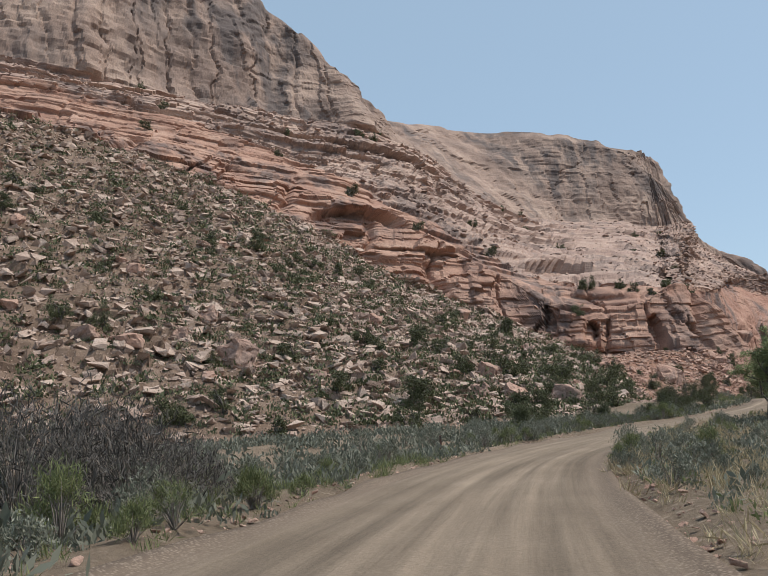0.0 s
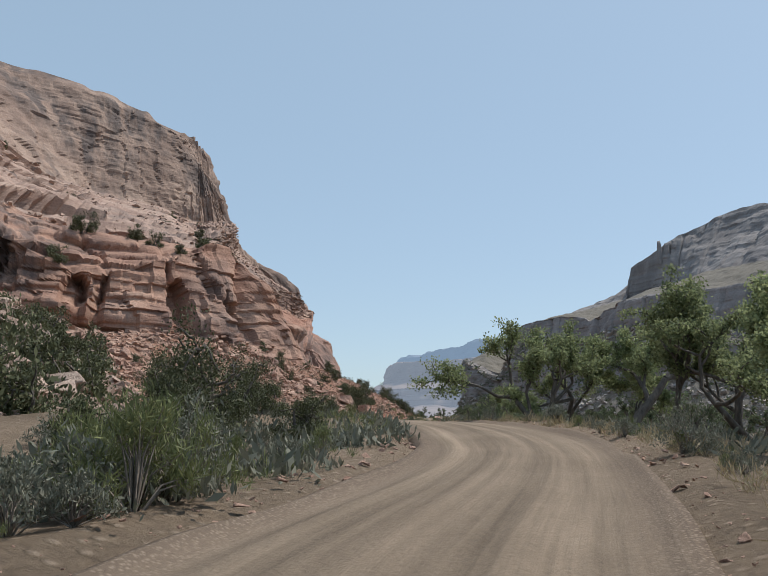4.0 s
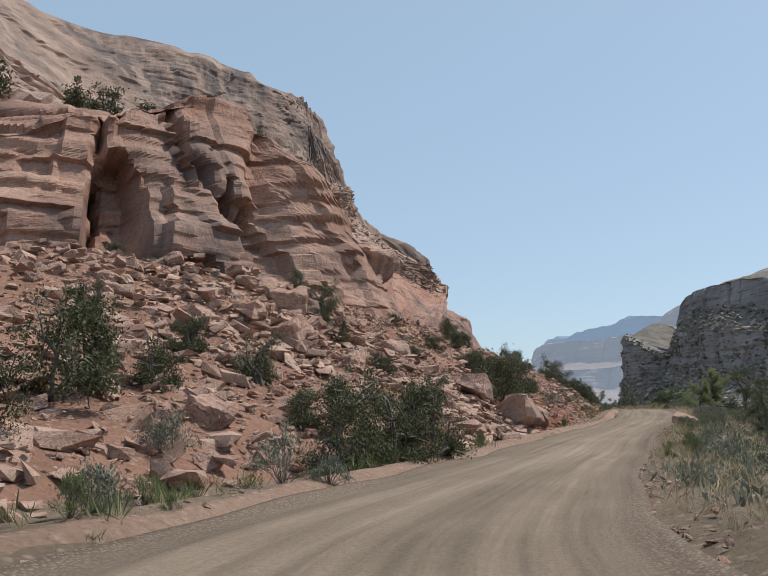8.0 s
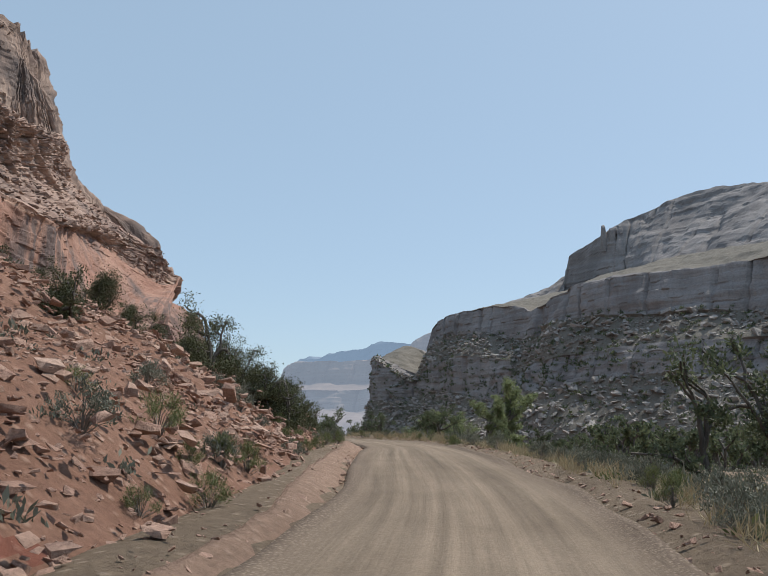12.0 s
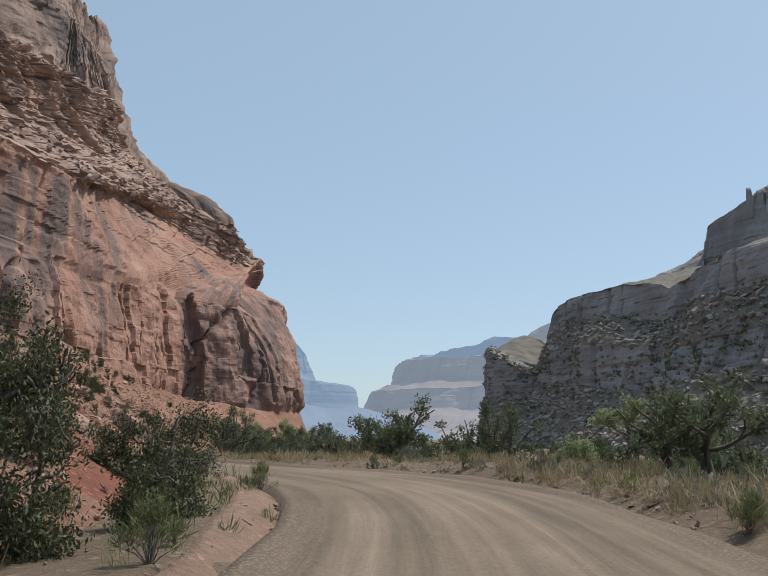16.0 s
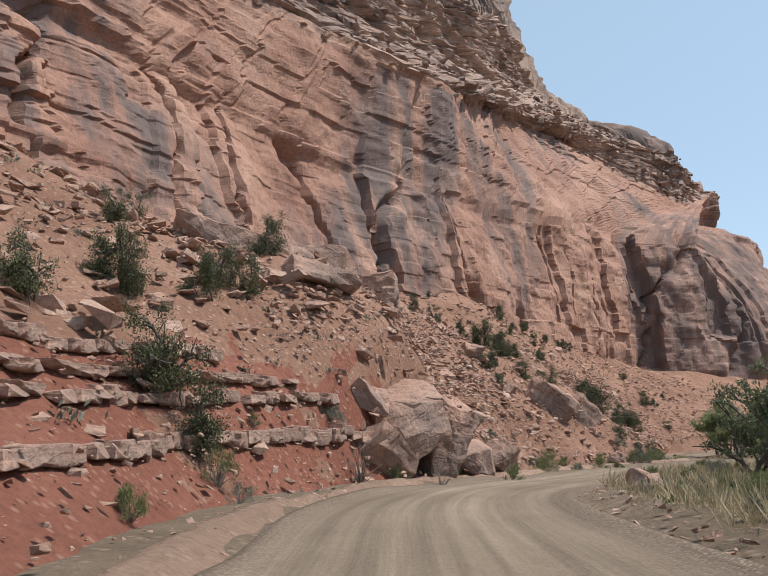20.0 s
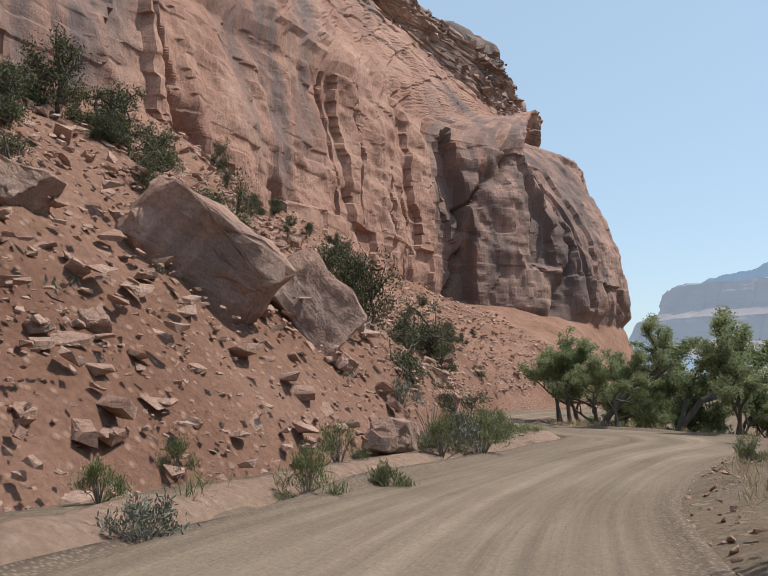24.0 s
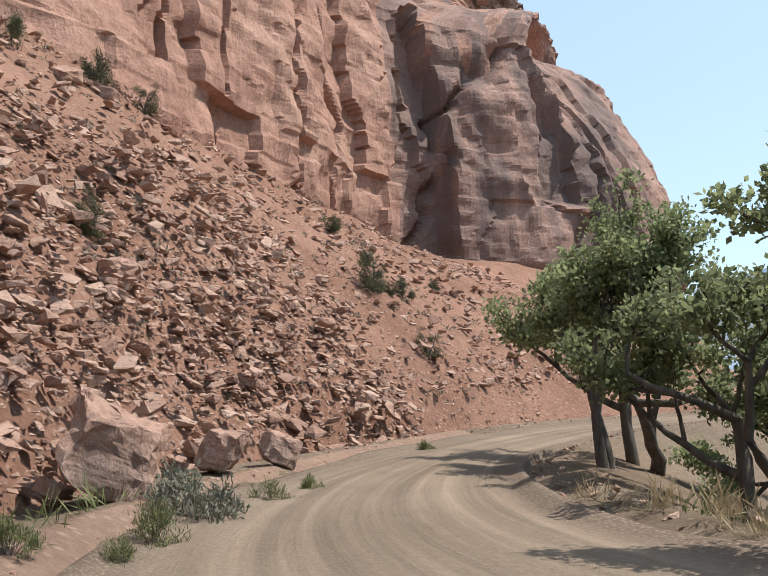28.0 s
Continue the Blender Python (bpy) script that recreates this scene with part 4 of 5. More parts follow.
MAT_RUBBLE = rock_material("rubble_rock", (0.52, 0.33, 0.235), (0.4, 0.225, 0.15), (0.23, 0.112, 0.075), (0.52, 0.34, 0.25), 0.0, 3.0, relief=0.15)
MAT_GREYRUBBLE = rock_material("grey_rubble_rock", (0.52, 0.375, 0.285), (0.39, 0.26, 0.19), (0.2, 0.122, 0.09), (0.52, 0.38, 0.29), 0.0, 2.0, relief=0.15)
rock_field("rubble_slope", 36000, 11, 0.8, 5.0, 0.0, 1.06, 0.4, 2.2, MAT_GREYRUBBLE, 0.8, 1.2, PLAIN_ROCKS)
rock_field("rubble_slope", 15000, 21, 4.8, 7.0, 0.03, 1.1, 0.14, 1.5, MAT_RUBBLE, 1.1, 0.8)
rock_field("rubble_slope", 11000, 25, 7.0, 9.0, 0.05, 1.1, 0.1, 0.6, MAT_RUBBLE, 1.0, 0.5)
rock_field("rubble_slope", 9000, 31, 8.9, 10.7, 0.12, 1.05, 0.12, 1.4, MAT_RUBBLE, 1.2, 0.5)
rock_field("rubble_slope", 20000, 41, 10.5, 14.2, 0.1, 1.08, 0.1, 0.8, MAT_RUBBLE, 1.2, 0.6)
rock_field("ledge_rubble", 4500, 51, 0.5, 14, 2.9, 4.0, 0.7, 3.0, MAT_LEDGE, 1.0, 0.4)
rock_field("bank_stones", 16000, 61, 5.0, 8.9, 0.0, 0.4, 0.08, 0.45, MAT_RUBBLE, 1.2, 1.2)
rock_field("bank_stones", 14000, 71, 8.9, 10.7, 0.0, 0.16, 0.05, 0.32, MAT_RUBBLE, 1.2, 0.5)
rock_field("bank_stones", 12000, 81, 10.5, 13.6, 0.0, 0.2, 0.05, 0.26, MAT_RUBBLE, 1.3, 0.8)
rock_field("bank_stones", 5000, 91, 8.5, 10.3, 0.05, 0.5, 0.12, 0.7, MAT_RUBBLE, 1.4, 0.5)
rock_field("bank_stones", 15000, 93, 10.35, 13.0, 0.01, 0.55, 0.14, 0.8, MAT_RUBBLE, 1.1, 1.0)
rock_field("bank_stones", 9000, 92, 10.4, 12.9, 0.08, 0.6, 0.08, 0.45, MAT_RUBBLE, 1.3, 0.6)

wall_flat = wall[:, :150].reshape(-1, 3)


def wall_height(x, y):
    """The height of the slope at a place: the mean of its nearest points."""
    q = (wall_flat[:, 0] - x) ** 2 + (wall_flat[:, 1] - y) ** 2
    i = np.argpartition(q, 4)[:4]
    return float(max(wall_flat[i, 2].mean(), ground_height(np.array([x]), np.array([y]))[0]))


def rock_pieces(name, n, seed, bands, lo, hi):
    """Rubble on the wall across the valley."""
    r = np.random.RandomState(seed)
    i = r.randint(60, rwall.shape[0] - 30, n)
    j = np.searchsorted(rband, r.choice(bands, n) + r.uniform(0, 1, n)).clip(0, len(rband) - 1)
    q = rwall[i, j]
    size = lo * (hi / lo) ** (r.uniform(0, 1, n) ** 2.2)
    scatter_mesh(name, q, size, ROCKS, MAT_FARRUBBLE, "pale boulders strewn over the far slope", "rubble", seed + 1)


MAT_FARRUBBLE = rock_material("pale_far_rubble", (0.4, 0.36, 0.325), (0.31, 0.275, 0.25), (0.2, 0.178, 0.16), (0.4, 0.36, 0.325), 0.0, 1.0)
rock_pieces("far_rubble", 12000, 301, (0.0, 0.0, 2.0), 1.0, 5.0)


# ---- boulders that stand out ----
def boulder_mesh(name, seed, dims, points=26, bevel=0.035, mat=None):
    """A broken block with worn edges: dims in metres."""
    r = np.random.RandomState(seed)
    bm = bmesh.new()
    for q in r.uniform(-1, 1, (points, 3)):
        q = np.sign(q) * np.abs(q) ** 0.55 * 0.5
        bm.verts.new((q[0] * dims[0], q[1] * dims[1], q[2] * dims[2]))
    bmesh.ops.convex_hull(bm, input=bm.verts)
    bmesh.ops.delete(bm, geom=[v for v in bm.verts if not v.link_faces], context="VERTS")
    bmesh.ops.dissolve_limit(bm, angle_limit=0.22, verts=bm.verts, edges=bm.edges)
    bmesh.ops.bevel(bm, geom=bm.edges[:], offset=bevel * min(dims), segments=2, profile=0.6, affect="EDGES")
    bmesh.ops.triangulate(bm, faces=bm.faces)
    for _ in range(3):
        bmesh.ops.subdivide_edges(bm, edges=[e for e in bm.edges if e.calc_length() > 0.14 * max(dims)], cuts=1)
        bmesh.ops.triangulate(bm, faces=bm.faces)
    big, unit = min(dims), 1.0 / max(dims)
    for v in bm.verts:
        p = v.co * unit + Vector((seed, 0, 0))
        step = math.floor(p.z * 9 + 0.8 * noise.noise(p * 3)) % 3 - 1
        v.co += 0.11 * big * noise.noise_vector(p * 3.5) + 0.05 * big * noise.noise_vector(p * 10) + Vector((v.co.x, v.co.y, 0)) * 0.02 * step
    me = bpy.data.meshes.new(name)
    bm.to_mesh(me)
    bm.free()
    me.materials.append(mat or MAT_BOULDER)
    return me


def boulder(x, y, z, dims, seed, turn=(0, 0, 0), label="angular fallen sandstone boulder on the rubble slope", group=""):
    ob = new("boulder", boulder_mesh("boulder", seed, dims))
    side, _, run = road_near(np.array([x]), np.array([y]))
    clear = float(np.interp(run[0], marks, half_width)) + 0.4 * max(dims[:2]) + 0.3 - abs(side[0])
    if clear > 0:
        k = int(run[0] / 0.7)
        x, y = x + LEFT[k, 0] * clear * np.sign(side[0]), y + LEFT[k, 1] * clear * np.sign(side[0])
    z = min(z, wall_height(x, y) + 0.42 * dims[2])
    ob.matrix_world = pose(x, y, max(z, wall_height(x, y) + 0.15 * dims[2]), *turn)
    return tagged(ob, label, "boulder", group)


boulder(50.2, 142.6, 8.3, (5.2, 3.6, 3.4), 501, (8, 14, 40), "huge tan rounded boulder perched on the slope")
boulder(79.6, 160.6, 4.7, (4.0, 2.2, 1.5), 502, (-10, 12, 50), "long pale sandstone slab lying on red rubble")
boulder(85.0, 162.4, 4.2, (2.6, 1.7, 1.2), 503, (-6, 10, 46), "pale sandstone slab lying beside another slab")
boulder(82.2, 160.0, 4.4, (5.0, 2.8, 1.9), 504, (-24, 6, 48), "big tan slab tilted towards the road")
boulder(91.0, 172.6, 5.5, (1.6, 1.2, 0.8), 505, (0, 14, 30), "tan boulder with an undercut base")
boulder(95.2, 158.8, 2.9, (2.8, 0.9, 0.75), 506, (6, 22, -52), "tilted sandstone ledge on the valley side of the road")
boulder(97.2, 161.2, 2.6, (2.0, 0.8, 0.65), 507, (12, 26, -48), "tilted sandstone slab on the valley side of the road")
for k, (x, y, z, dims, turn) in enumerate([
        (140.2, 277.8, 8.4, (4.3, 3.0, 2.9), (14, -12, 30)), (136.3, 283.9, 12.7, (4.3, 1.8, 3.0), (-12, 34, 20)), (132.7, 280.6, 12.9, (5.0, 2.1, 2.9), (8, 40, 10)), (145.3, 282.6, 6.9, (3.3, 2.0, 2.0), (10, 22, 40)),
        (147.1, 285.6, 6.5, (2.3, 1.5, 1.6), (4, 26, 50)), (140.4, 274.8, 6.3, (3.8, 1.8, 1.4), (-10, 38, 60)), (142.3, 279.0, 7.9, (1.8, 1.6, 2.6), (6, 10, 20)), (141.5, 280.6, 9.8, (3.0, 1.9, 2.5), (12, 30, 30)),
        (139.4, 282.9, 11.4, (2.8, 2.1, 1.8), (-8, 12, 80)), (136.9, 278.8, 10.2, (3.5, 2.3, 1.0), (8, 14, 34)), (143.3, 286.4, 9.2, (3.0, 2.0, 1.9), (20, 8, 60)), (135.5, 286.9, 13.7, (2.8, 2.0, 2.0), (20, 10, 10)), (138.8, 275.8, 7.6, (2.1, 1.5, 1.1), (0, 20, 15))]):
    boulder(x, y, z, dims, 520 + k, turn, "big jumbled sandstone boulder in a rockfall pile", "rockfall pile")
boulder(145.9, 266.6, 4.4, (1.5, 0.9, 0.8), 541, (0, 14, 60), "pink boulder on the valley edge of the road")
boulder(153.6, 311.6, 7.7, (4.5, 2.4, 3.1), 542, (12, 33, 8), "large dark-faced sandstone slab leaning out of the rubble")
boulder(157.0, 314.6, 8.2, (3.2, 1.3, 2.2), 550, (0, 48, 12), "steeply tilted sandstone slab on the rubble slope")
boulder(147.2, 311.0, 10.5, (2.0, 1.5, 1.7), 543, (20, 0, 20), "smooth pink boulder high on the slope")
boulder(149.6, 308.7, 7.9, (1.8, 1.2, 1.1), 544, (0, 10, 40), "pink boulder on the slope")
boulder(158.6, 310.8, 3.4, (1.9, 1.1, 1.0), 545, (0, 14, 60), "pale boulder at the foot of the slope")
boulder(171.3, 343.7, 4.8, (2.0, 1.3, 1.6), 546, (10, 24, 30), "dark overhanging boulder in the rubble")
boulder(174.7, 347.7, 2.5, (1.3, 1.0, 1.1), 547, (14, 10, 60), "angular boulder at the foot of the slope")
boulder(177.1, 349.3, 2.1, (1.1, 0.8, 0.9), 548, (0, 20, 20), "angular boulder at the foot of the slope")
boulder(80.4, 179.2, 17.2, (5.0, 3.2, 3.8), 549, (24, -8, 30), "huge balanced block on the cliff's shoulder")
shapes = [boulder_mesh("boulder", 560 + k, (1.0, 0.75 + 0.03 * k, 0.45 + 0.04 * k)) for k in range(12)]
slabs = [boulder_mesh("ledge_block", 580 + k, (1.5, 0.9, 0.34 + 0.04 * k)) for k in range(5)]
rl = np.random.RandomState(58)
for level, high, c0, c1, n in [(6.0, 1.0, 9.72, 10.4, 42), (7.1, 0.8, 9.7, 10.34, 38), (7.7, 0.6, 9.7, 10.3, 34), (8.5, 0.9, 9.7, 10.22, 30)]:
    for c in np.linspace(c0, c1, n):
        i = int(np.searchsorted(cols, c + rl.uniform(-0.006, 0.006)))
        p = wall[i, int(np.argmin(np.abs(wall[i, :110, 2] - level)))]
        way = wall[i + 3, 4] - wall[i - 3, 4]
        ob = new("ledge_block", slabs[rl.randint(5)])
        ob.matrix_world = pose(p[0] - 0.05, p[1], p[2] + 0.05, rl.uniform(-4, 4), rl.uniform(-3, 3), math.degrees(math.atan2(way[1], way[0])) + rl.uniform(-9, 9)) @ Matrix.Diagonal((rl.uniform(0.6, 1.0), rl.uniform(0.7, 1.0), high * rl.uniform(0.8, 1.1), 1))
        tagged(ob, "pale sandstone block in a ledge across the red bank", "rock", "ledges in the red bank")
picks = [(90, 601, 5.0, 7.1, 0.04, 1.0, 0.6, 2.4), (45, 603, 8.9, 10.7, 0.05, 0.9, 0.5, 1.8), (110, 605, 10.5, 13.0, 0.04, 0.95, 0.5, 1.9), (34, 607, 1.0, 5.0, 0.1, 1.0, 2.0, 4.5)]
for n, seed, c0, c1, b0, b1, lo, hi in picks:
    q, r = on_wall(n, seed, c0, c1, b0, b1, 1.3)
    for p in q:
        s = lo * (hi / lo) ** (r.uniform() ** 2)
        if s > 0.45 and float(road_near(p[:1], p[1:2])[0][0]) < 6.0 + s:
            continue
        ob = new("boulder", shapes[r.randint(12)])
        lie = Matrix(lying(normals_at([p])[0], r, 0.25).tolist()).to_4x4()
        ob.matrix_world = Matrix.Translation((p[0], p[1], p[2] + 0.1 * s)) @ lie @ Matrix.Diagonal((s, s, s, 1))
        tagged(ob, "angular pink sandstone boulder lying in rubble", "boulder", "boulders in the rubble")


# ---- plants ----
def tube(points, radii, sides=6):
    p, rad = np.asarray(points, float), np.asarray(radii, float)
    t = np.gradient(p, axis=0)
    t /= np.maximum(np.linalg.norm(t, axis=1)[:, None], 1e-9)
    ref = np.where(np.abs(t[:, 2:3]) > 0.9, np.array([[1.0, 0, 0]]), np.array([[0, 0, 1.0]]))
    u = np.cross(t, ref)
    u /= np.linalg.norm(u, axis=1)[:, None]
    w = np.cross(t, u)
    ang = np.arange(sides) / sides * 2 * np.pi
    v = p[:, None] + rad[:, None, None] * (np.cos(ang)[None, :, None] * u[:, None] + np.sin(ang)[None, :, None] * w[:, None])
    i = np.arange(len(p) - 1)[:, None] * sides
    j = np.arange(sides)[None, :]
    k = (j + 1) % sides
    f = np.stack([i + j, i + k, i + sides + k, i + sides + j], -1).reshape(-1, 4)
    return v.reshape(-1, 3), f


def join(pieces):
    vs, fs, n = [], [], 0
    for v, f in pieces:
        vs.append(v)
        fs.append(np.asarray(f) + n)
        n += len(v)
    return np.concatenate(vs), np.concatenate(fs)


def leaves(centres, r, length, width, up=0.3, droop=0.0):
    """One small folded leaf or spray for each centre, turned at random."""
    n = len(centres)
    d = r.normal(0, 1, (n, 3))
    d[:, 2] += up * 1.5
    d /= np.linalg.norm(d, axis=1)[:, None]
    e = np.cross(d, r.normal(0, 1, (n, 3)))
    e /= np.maximum(np.linalg.norm(e, axis=1)[:, None], 1e-6)
    s = r.uniform(0.7, 1.3, (n, 1))
    a, b = d * length * s, e * width * s * 0.5
    v = np.stack([centres, centres + a * 0.5 + b, centres + a, centres + a * 0.5 - b], 1).reshape(-1, 3)
    return v, np.arange(4 * n).reshape(-1, 4)


def branches(r, start, way, length, radius, depth, split, out, tips, spread=0.55, rise=0.25, bend=0.18):
    """Grows a limb and its children; collects tubes and the tips' places."""
    pts, p, d = [np.array(start)], np.array(start, float), np.array(way, float)
    steps_n = 5
    for _ in range(steps_n):
        d = d + r.normal(0, bend, 3) + np.array([0, 0, rise * 0.15])
        d /= np.linalg.norm(d)
        p = p + d * length / steps_n
        pts.append(p.copy())
    out.append(tube(pts, np.linspace(radius, radius * 0.55, steps_n + 1), 6 if depth > 1 else 4))
    if depth == 0:
        tips.extend(pts[2:])
        return
    if depth == 1:
        tips.extend(pts[3:])
    for k in range(split):
        a = pts[r.randint(2, steps_n + 1)] if k else pts[-1]
        w = d + r.normal(0, spread, 3) + np.array([0, 0, rise])
        w /= np.linalg.norm(w)
        branches(r, a, w, length * r.uniform(0.6, 0.85), radius * 0.55, depth - 1, split, out, tips, spread, rise, bend)


def tree_kind(name, seed, height, trunks, leaf, n_leaves, blob, mat_leaf, label, category, lean=0.15, split=3, depth=3, spread=0.6, width=0.6):
    """An original at the origin: trunk with limbs, and a crown of single leaves; copies share its meshes."""
    r = np.random.RandomState(seed)
    out, tips = [], []
    for k in range(trunks):
        way = np.array([r.normal(0, lean), r.normal(0, lean), 1.0])
        branches(r, (r.normal(0, 0.12 * trunks), r.normal(0, 0.12 * trunks), -0.2), way / np.linalg.norm(way), height * 0.36, height * 0.022 + 0.02, depth, split, out, tips, spread)
    tips = np.array(tips)
    scale = height * 0.94 / tips[:, 2].max()
    trunk_v, trunk_f = out[0]
    v, f = join(out[1:])
    v = v * scale
    tips = tips * scale
    hubs = tips[r.permutation(len(tips))[:max(24, n_leaves // 70)]]
    reach = blob * r.uniform(0.55, 1.15, (len(hubs), 1))
    k = r.randint(len(hubs), size=n_leaves)
    ball = r.normal(0, 1, (n_leaves, 3))
    ball *= (r.uniform(0, 1, (n_leaves, 1)) ** 0.5) / np.linalg.norm(ball, axis=1)[:, None]
    c = hubs[k] + ball * reach[k] * np.array([1.15, 1.15, 0.75]) * (1 + 0.35 * vnoise(ball[:, 0] * 2 + k, ball[:, 1] * 2, ball[:, 2] * 2, seed))[:, None]
    lv, lf = leaves(c, r, leaf[0], leaf[1])
    root = new(name)
    mesh_part("trunk", mesh_from("trunk", trunk_v * scale, trunk_f, [MAT_BARK]), root, "grey rough bark")
    tagged(mesh_part("branchwork", mesh_from("branchwork", v, f, [MAT_BARK]), root), kind="stuff")
    mesh_part("crown", mesh_from("crown", lv, lf, [mat_leaf], False), root)
    tagged(root, label, category)
    return root


def juniper_kind(seed, height, width, label, n=6500, spray=(0.1, 0.04)):
    """A squat desert juniper: twisted stems and a dense uneven crown of sprays in clumps."""
    r = np.random.RandomState(seed)
    out, tips = [], []
    for k in range(3):
        way = np.array([r.normal(0, 0.5), r.normal(0, 0.5), 1.0])
        branches(r, (r.normal(0, 0.1), r.normal(0, 0.1), -0.15), way / np.linalg.norm(way), height * 0.3, 0.07, 2, 3, out, tips, 0.8, 0.1, 0.3)
    trunk_v, trunk_f = out[0]
    v, f = join(out[1:])
    tips = np.array(tips)
    s = np.array([width / 2 / np.abs(tips[:, 0]).max(), width / 2 / np.abs(tips[:, 1]).max(), 0.88 * height / tips[:, 2].max()])
    v, tips = v * s, tips * s
    low = tips[r.randint(len(tips), size=26)] * np.array([1.0, 1.0, 0.4])
    hubs = np.concatenate([tips[r.randint(len(tips), size=55)], low]) + r.normal(0, 0.12, (81, 3))
    hubs[:, 2] = np.maximum(hubs[:, 2], 0.25)
    c = hubs[r.randint(len(hubs), size=n)] + r.normal(0, 0.15 * height / 2.4, (n, 3))
    c[:, 2] = np.maximum(c[:, 2], 0.05)
    lv, lf = leaves(c, r, spray[0], spray[1], 0.5)
    root = new("juniper")
    mesh_part("trunk", mesh_from("trunk", trunk_v * s, trunk_f, [MAT_BARK]), root, "twisted grey stem")
    tagged(mesh_part("branchwork", mesh_from("branchwork", v, f, [MAT_BARK]), root), kind="stuff")
    mesh_part("crown", mesh_from("crown", lv, lf, [MAT_JUNIPER], False), root)
    return tagged(root, label, "juniper tree", "junipers on the slope")


def shrub_arrays(seed, height, width, n, leaf, dome=0.75, m=26):
    """Stems that fan out of the ground, and narrow leaves along their outer halves."""
    r = np.random.RandomState(seed)
    stems, cs = [], []
    for k in range(m):
        a, q = r.uniform(0, 6.283), r.uniform(0, 1) ** 0.6
        tip = np.array([math.cos(a) * q * width / 2, math.sin(a) * q * width / 2, height * (1 - dome * q * q) * r.uniform(0.75, 1.1)])
        mid_p = tip * np.array([0.4, 0.4, 0.55]) + r.normal(0, 0.03, 3)
        stems.append(tube([(tip[0] * 0.05, tip[1] * 0.05, -0.05), mid_p, tip], [0.014, 0.009, 0.004], 3))
        t = r.uniform(0.45, 1.08, (n // m, 1))
        cs.append(mid_p * (1 - t) + tip * t + r.normal(0, 0.05 * width, (n // m, 3)))
    c = np.concatenate(cs)
    c[:, 2] = np.maximum(c[:, 2], 0.02)
    return join(stems), leaves(c, r, leaf[0], leaf[1], 0.9)


def shrub_kind(name, seed, height, width, n, leaf, mat, label, category, group, stems_mat=None, m=26):
    st, lf = shrub_arrays(seed, height, width, n, leaf, 0.75, m)
    root = new(name)
    tagged(mesh_part("woody_base", mesh_from("woody_base", *st, [stems_mat or MAT_TWIG]), root), kind="stuff")
    if n > 30:
        mesh_part("foliage", mesh_from("foliage", *lf, [mat], False), root)
    return tagged(root, label, category, group)


HOME = pose(-60, -400, -60)        # the originals stand under the ground, far behind the start


def plant(kinds, x, y, r, size=1.0, z=None):
    src = kinds[r.randint(len(kinds))]
    z = float(ground_height(np.array([x]), np.array([y]))[0]) if z is None else z
    s = size * r.uniform(0.9, 1.1)
    return copy_thing(src, pose(x, y, z - 0.03, 0, 0, r.uniform(0, 360)) @ Matrix.Diagonal((s, s, s * r.uniform(0.9, 1.1), 1)))


JUNIPERS = [juniper_kind(700 + k, h, w, "dark green bushy juniper growing among the rocks") for k, (h, w) in enumerate([(2.6, 2.6), (2.2, 2.6), (3.0, 2.4), (2.0, 2.0), (2.7, 3.2)])]
FAR_JUNIPERS = [juniper_kind(780 + k, 2.4, 2.6, "dark green bushy juniper growing among the rocks", 1500, (0.22, 0.1)) for k in range(4)]
SAGES = [shrub_kind("sagebrush", 720 + k, h, w, 1150, (0.09, 0.024), MAT_SAGE, "grey-green sagebrush beside the road", "sagebrush", "sagebrush along the road") for k, (h, w) in enumerate([(0.9, 1.3), (0.75, 1.1), (1.1, 1.5), (0.65, 1.2)])]
RABBITS = [shrub_kind("rabbitbrush", 730 + k, h, w, 1500, (0.12, 0.012), MAT_RABBIT, "yellow-green rabbitbrush beside the road", "shrub", "rabbitbrush along the road") for k, (h, w) in enumerate([(0.8, 1.0), (1.0, 1.2), (0.6, 0.9)])]
DEADS = [shrub_kind("dead_shrub", 740 + k, h, w, 26, (0.1, 0.01), MAT_DRY, "leafless grey tangled shrub", "shrub", "bare shrubs") for k, (h, w) in enumerate([(1.1, 1.5), (0.9, 1.3)])]
MAT_DEADLEAF = leaf_material("dead_grey_foliage", (0.05, 0.045, 0.04), (0.14, 0.125, 0.11), 0.1)
BIGDEADS = [shrub_kind("dead_bush", 790 + k, 1.7 + 0.2 * k, 2.6 + 0.3 * k, 2400, (0.24, 0.018), MAT_DEADLEAF, "large dark half-dead tangled bush beside the road", "bush", "", None, 120) for k in range(2)]
COTTONS = [tree_kind("cottonwood", 750 + k, h, tr, (0.12, 0.085), 15000, 0.46, MAT_COTTON, "green cottonwood tree with a dark leaning trunk", "tree", 0.25, 3, 3, 0.62) for k, (h, tr) in enumerate([(6.0, 1), (7.2, 2), (5.4, 2), (8.2, 1)])]
TAMS = [tree_kind("tamarisk", 760 + k, h, tr, (0.15, 0.06), 5200, 0.36, MAT_TAMARISK, "dense dark green riverside thicket tree", "tree", 0.4, 3, 2, 0.7) for k, (h, tr) in enumerate([(3.6, 4), (4.4, 4), (3.0, 5)])]
FAR_TAMS = [tree_kind("tamarisk", 770 + k, h, 3, (0.42, 0.2), 800, 0.42, MAT_TAMARISK, "green riverside tree in the belt along the valley", "tree", 0.35, 3, 1, 0.7) for k, h in enumerate((3.6, 4.4, 5.4))]
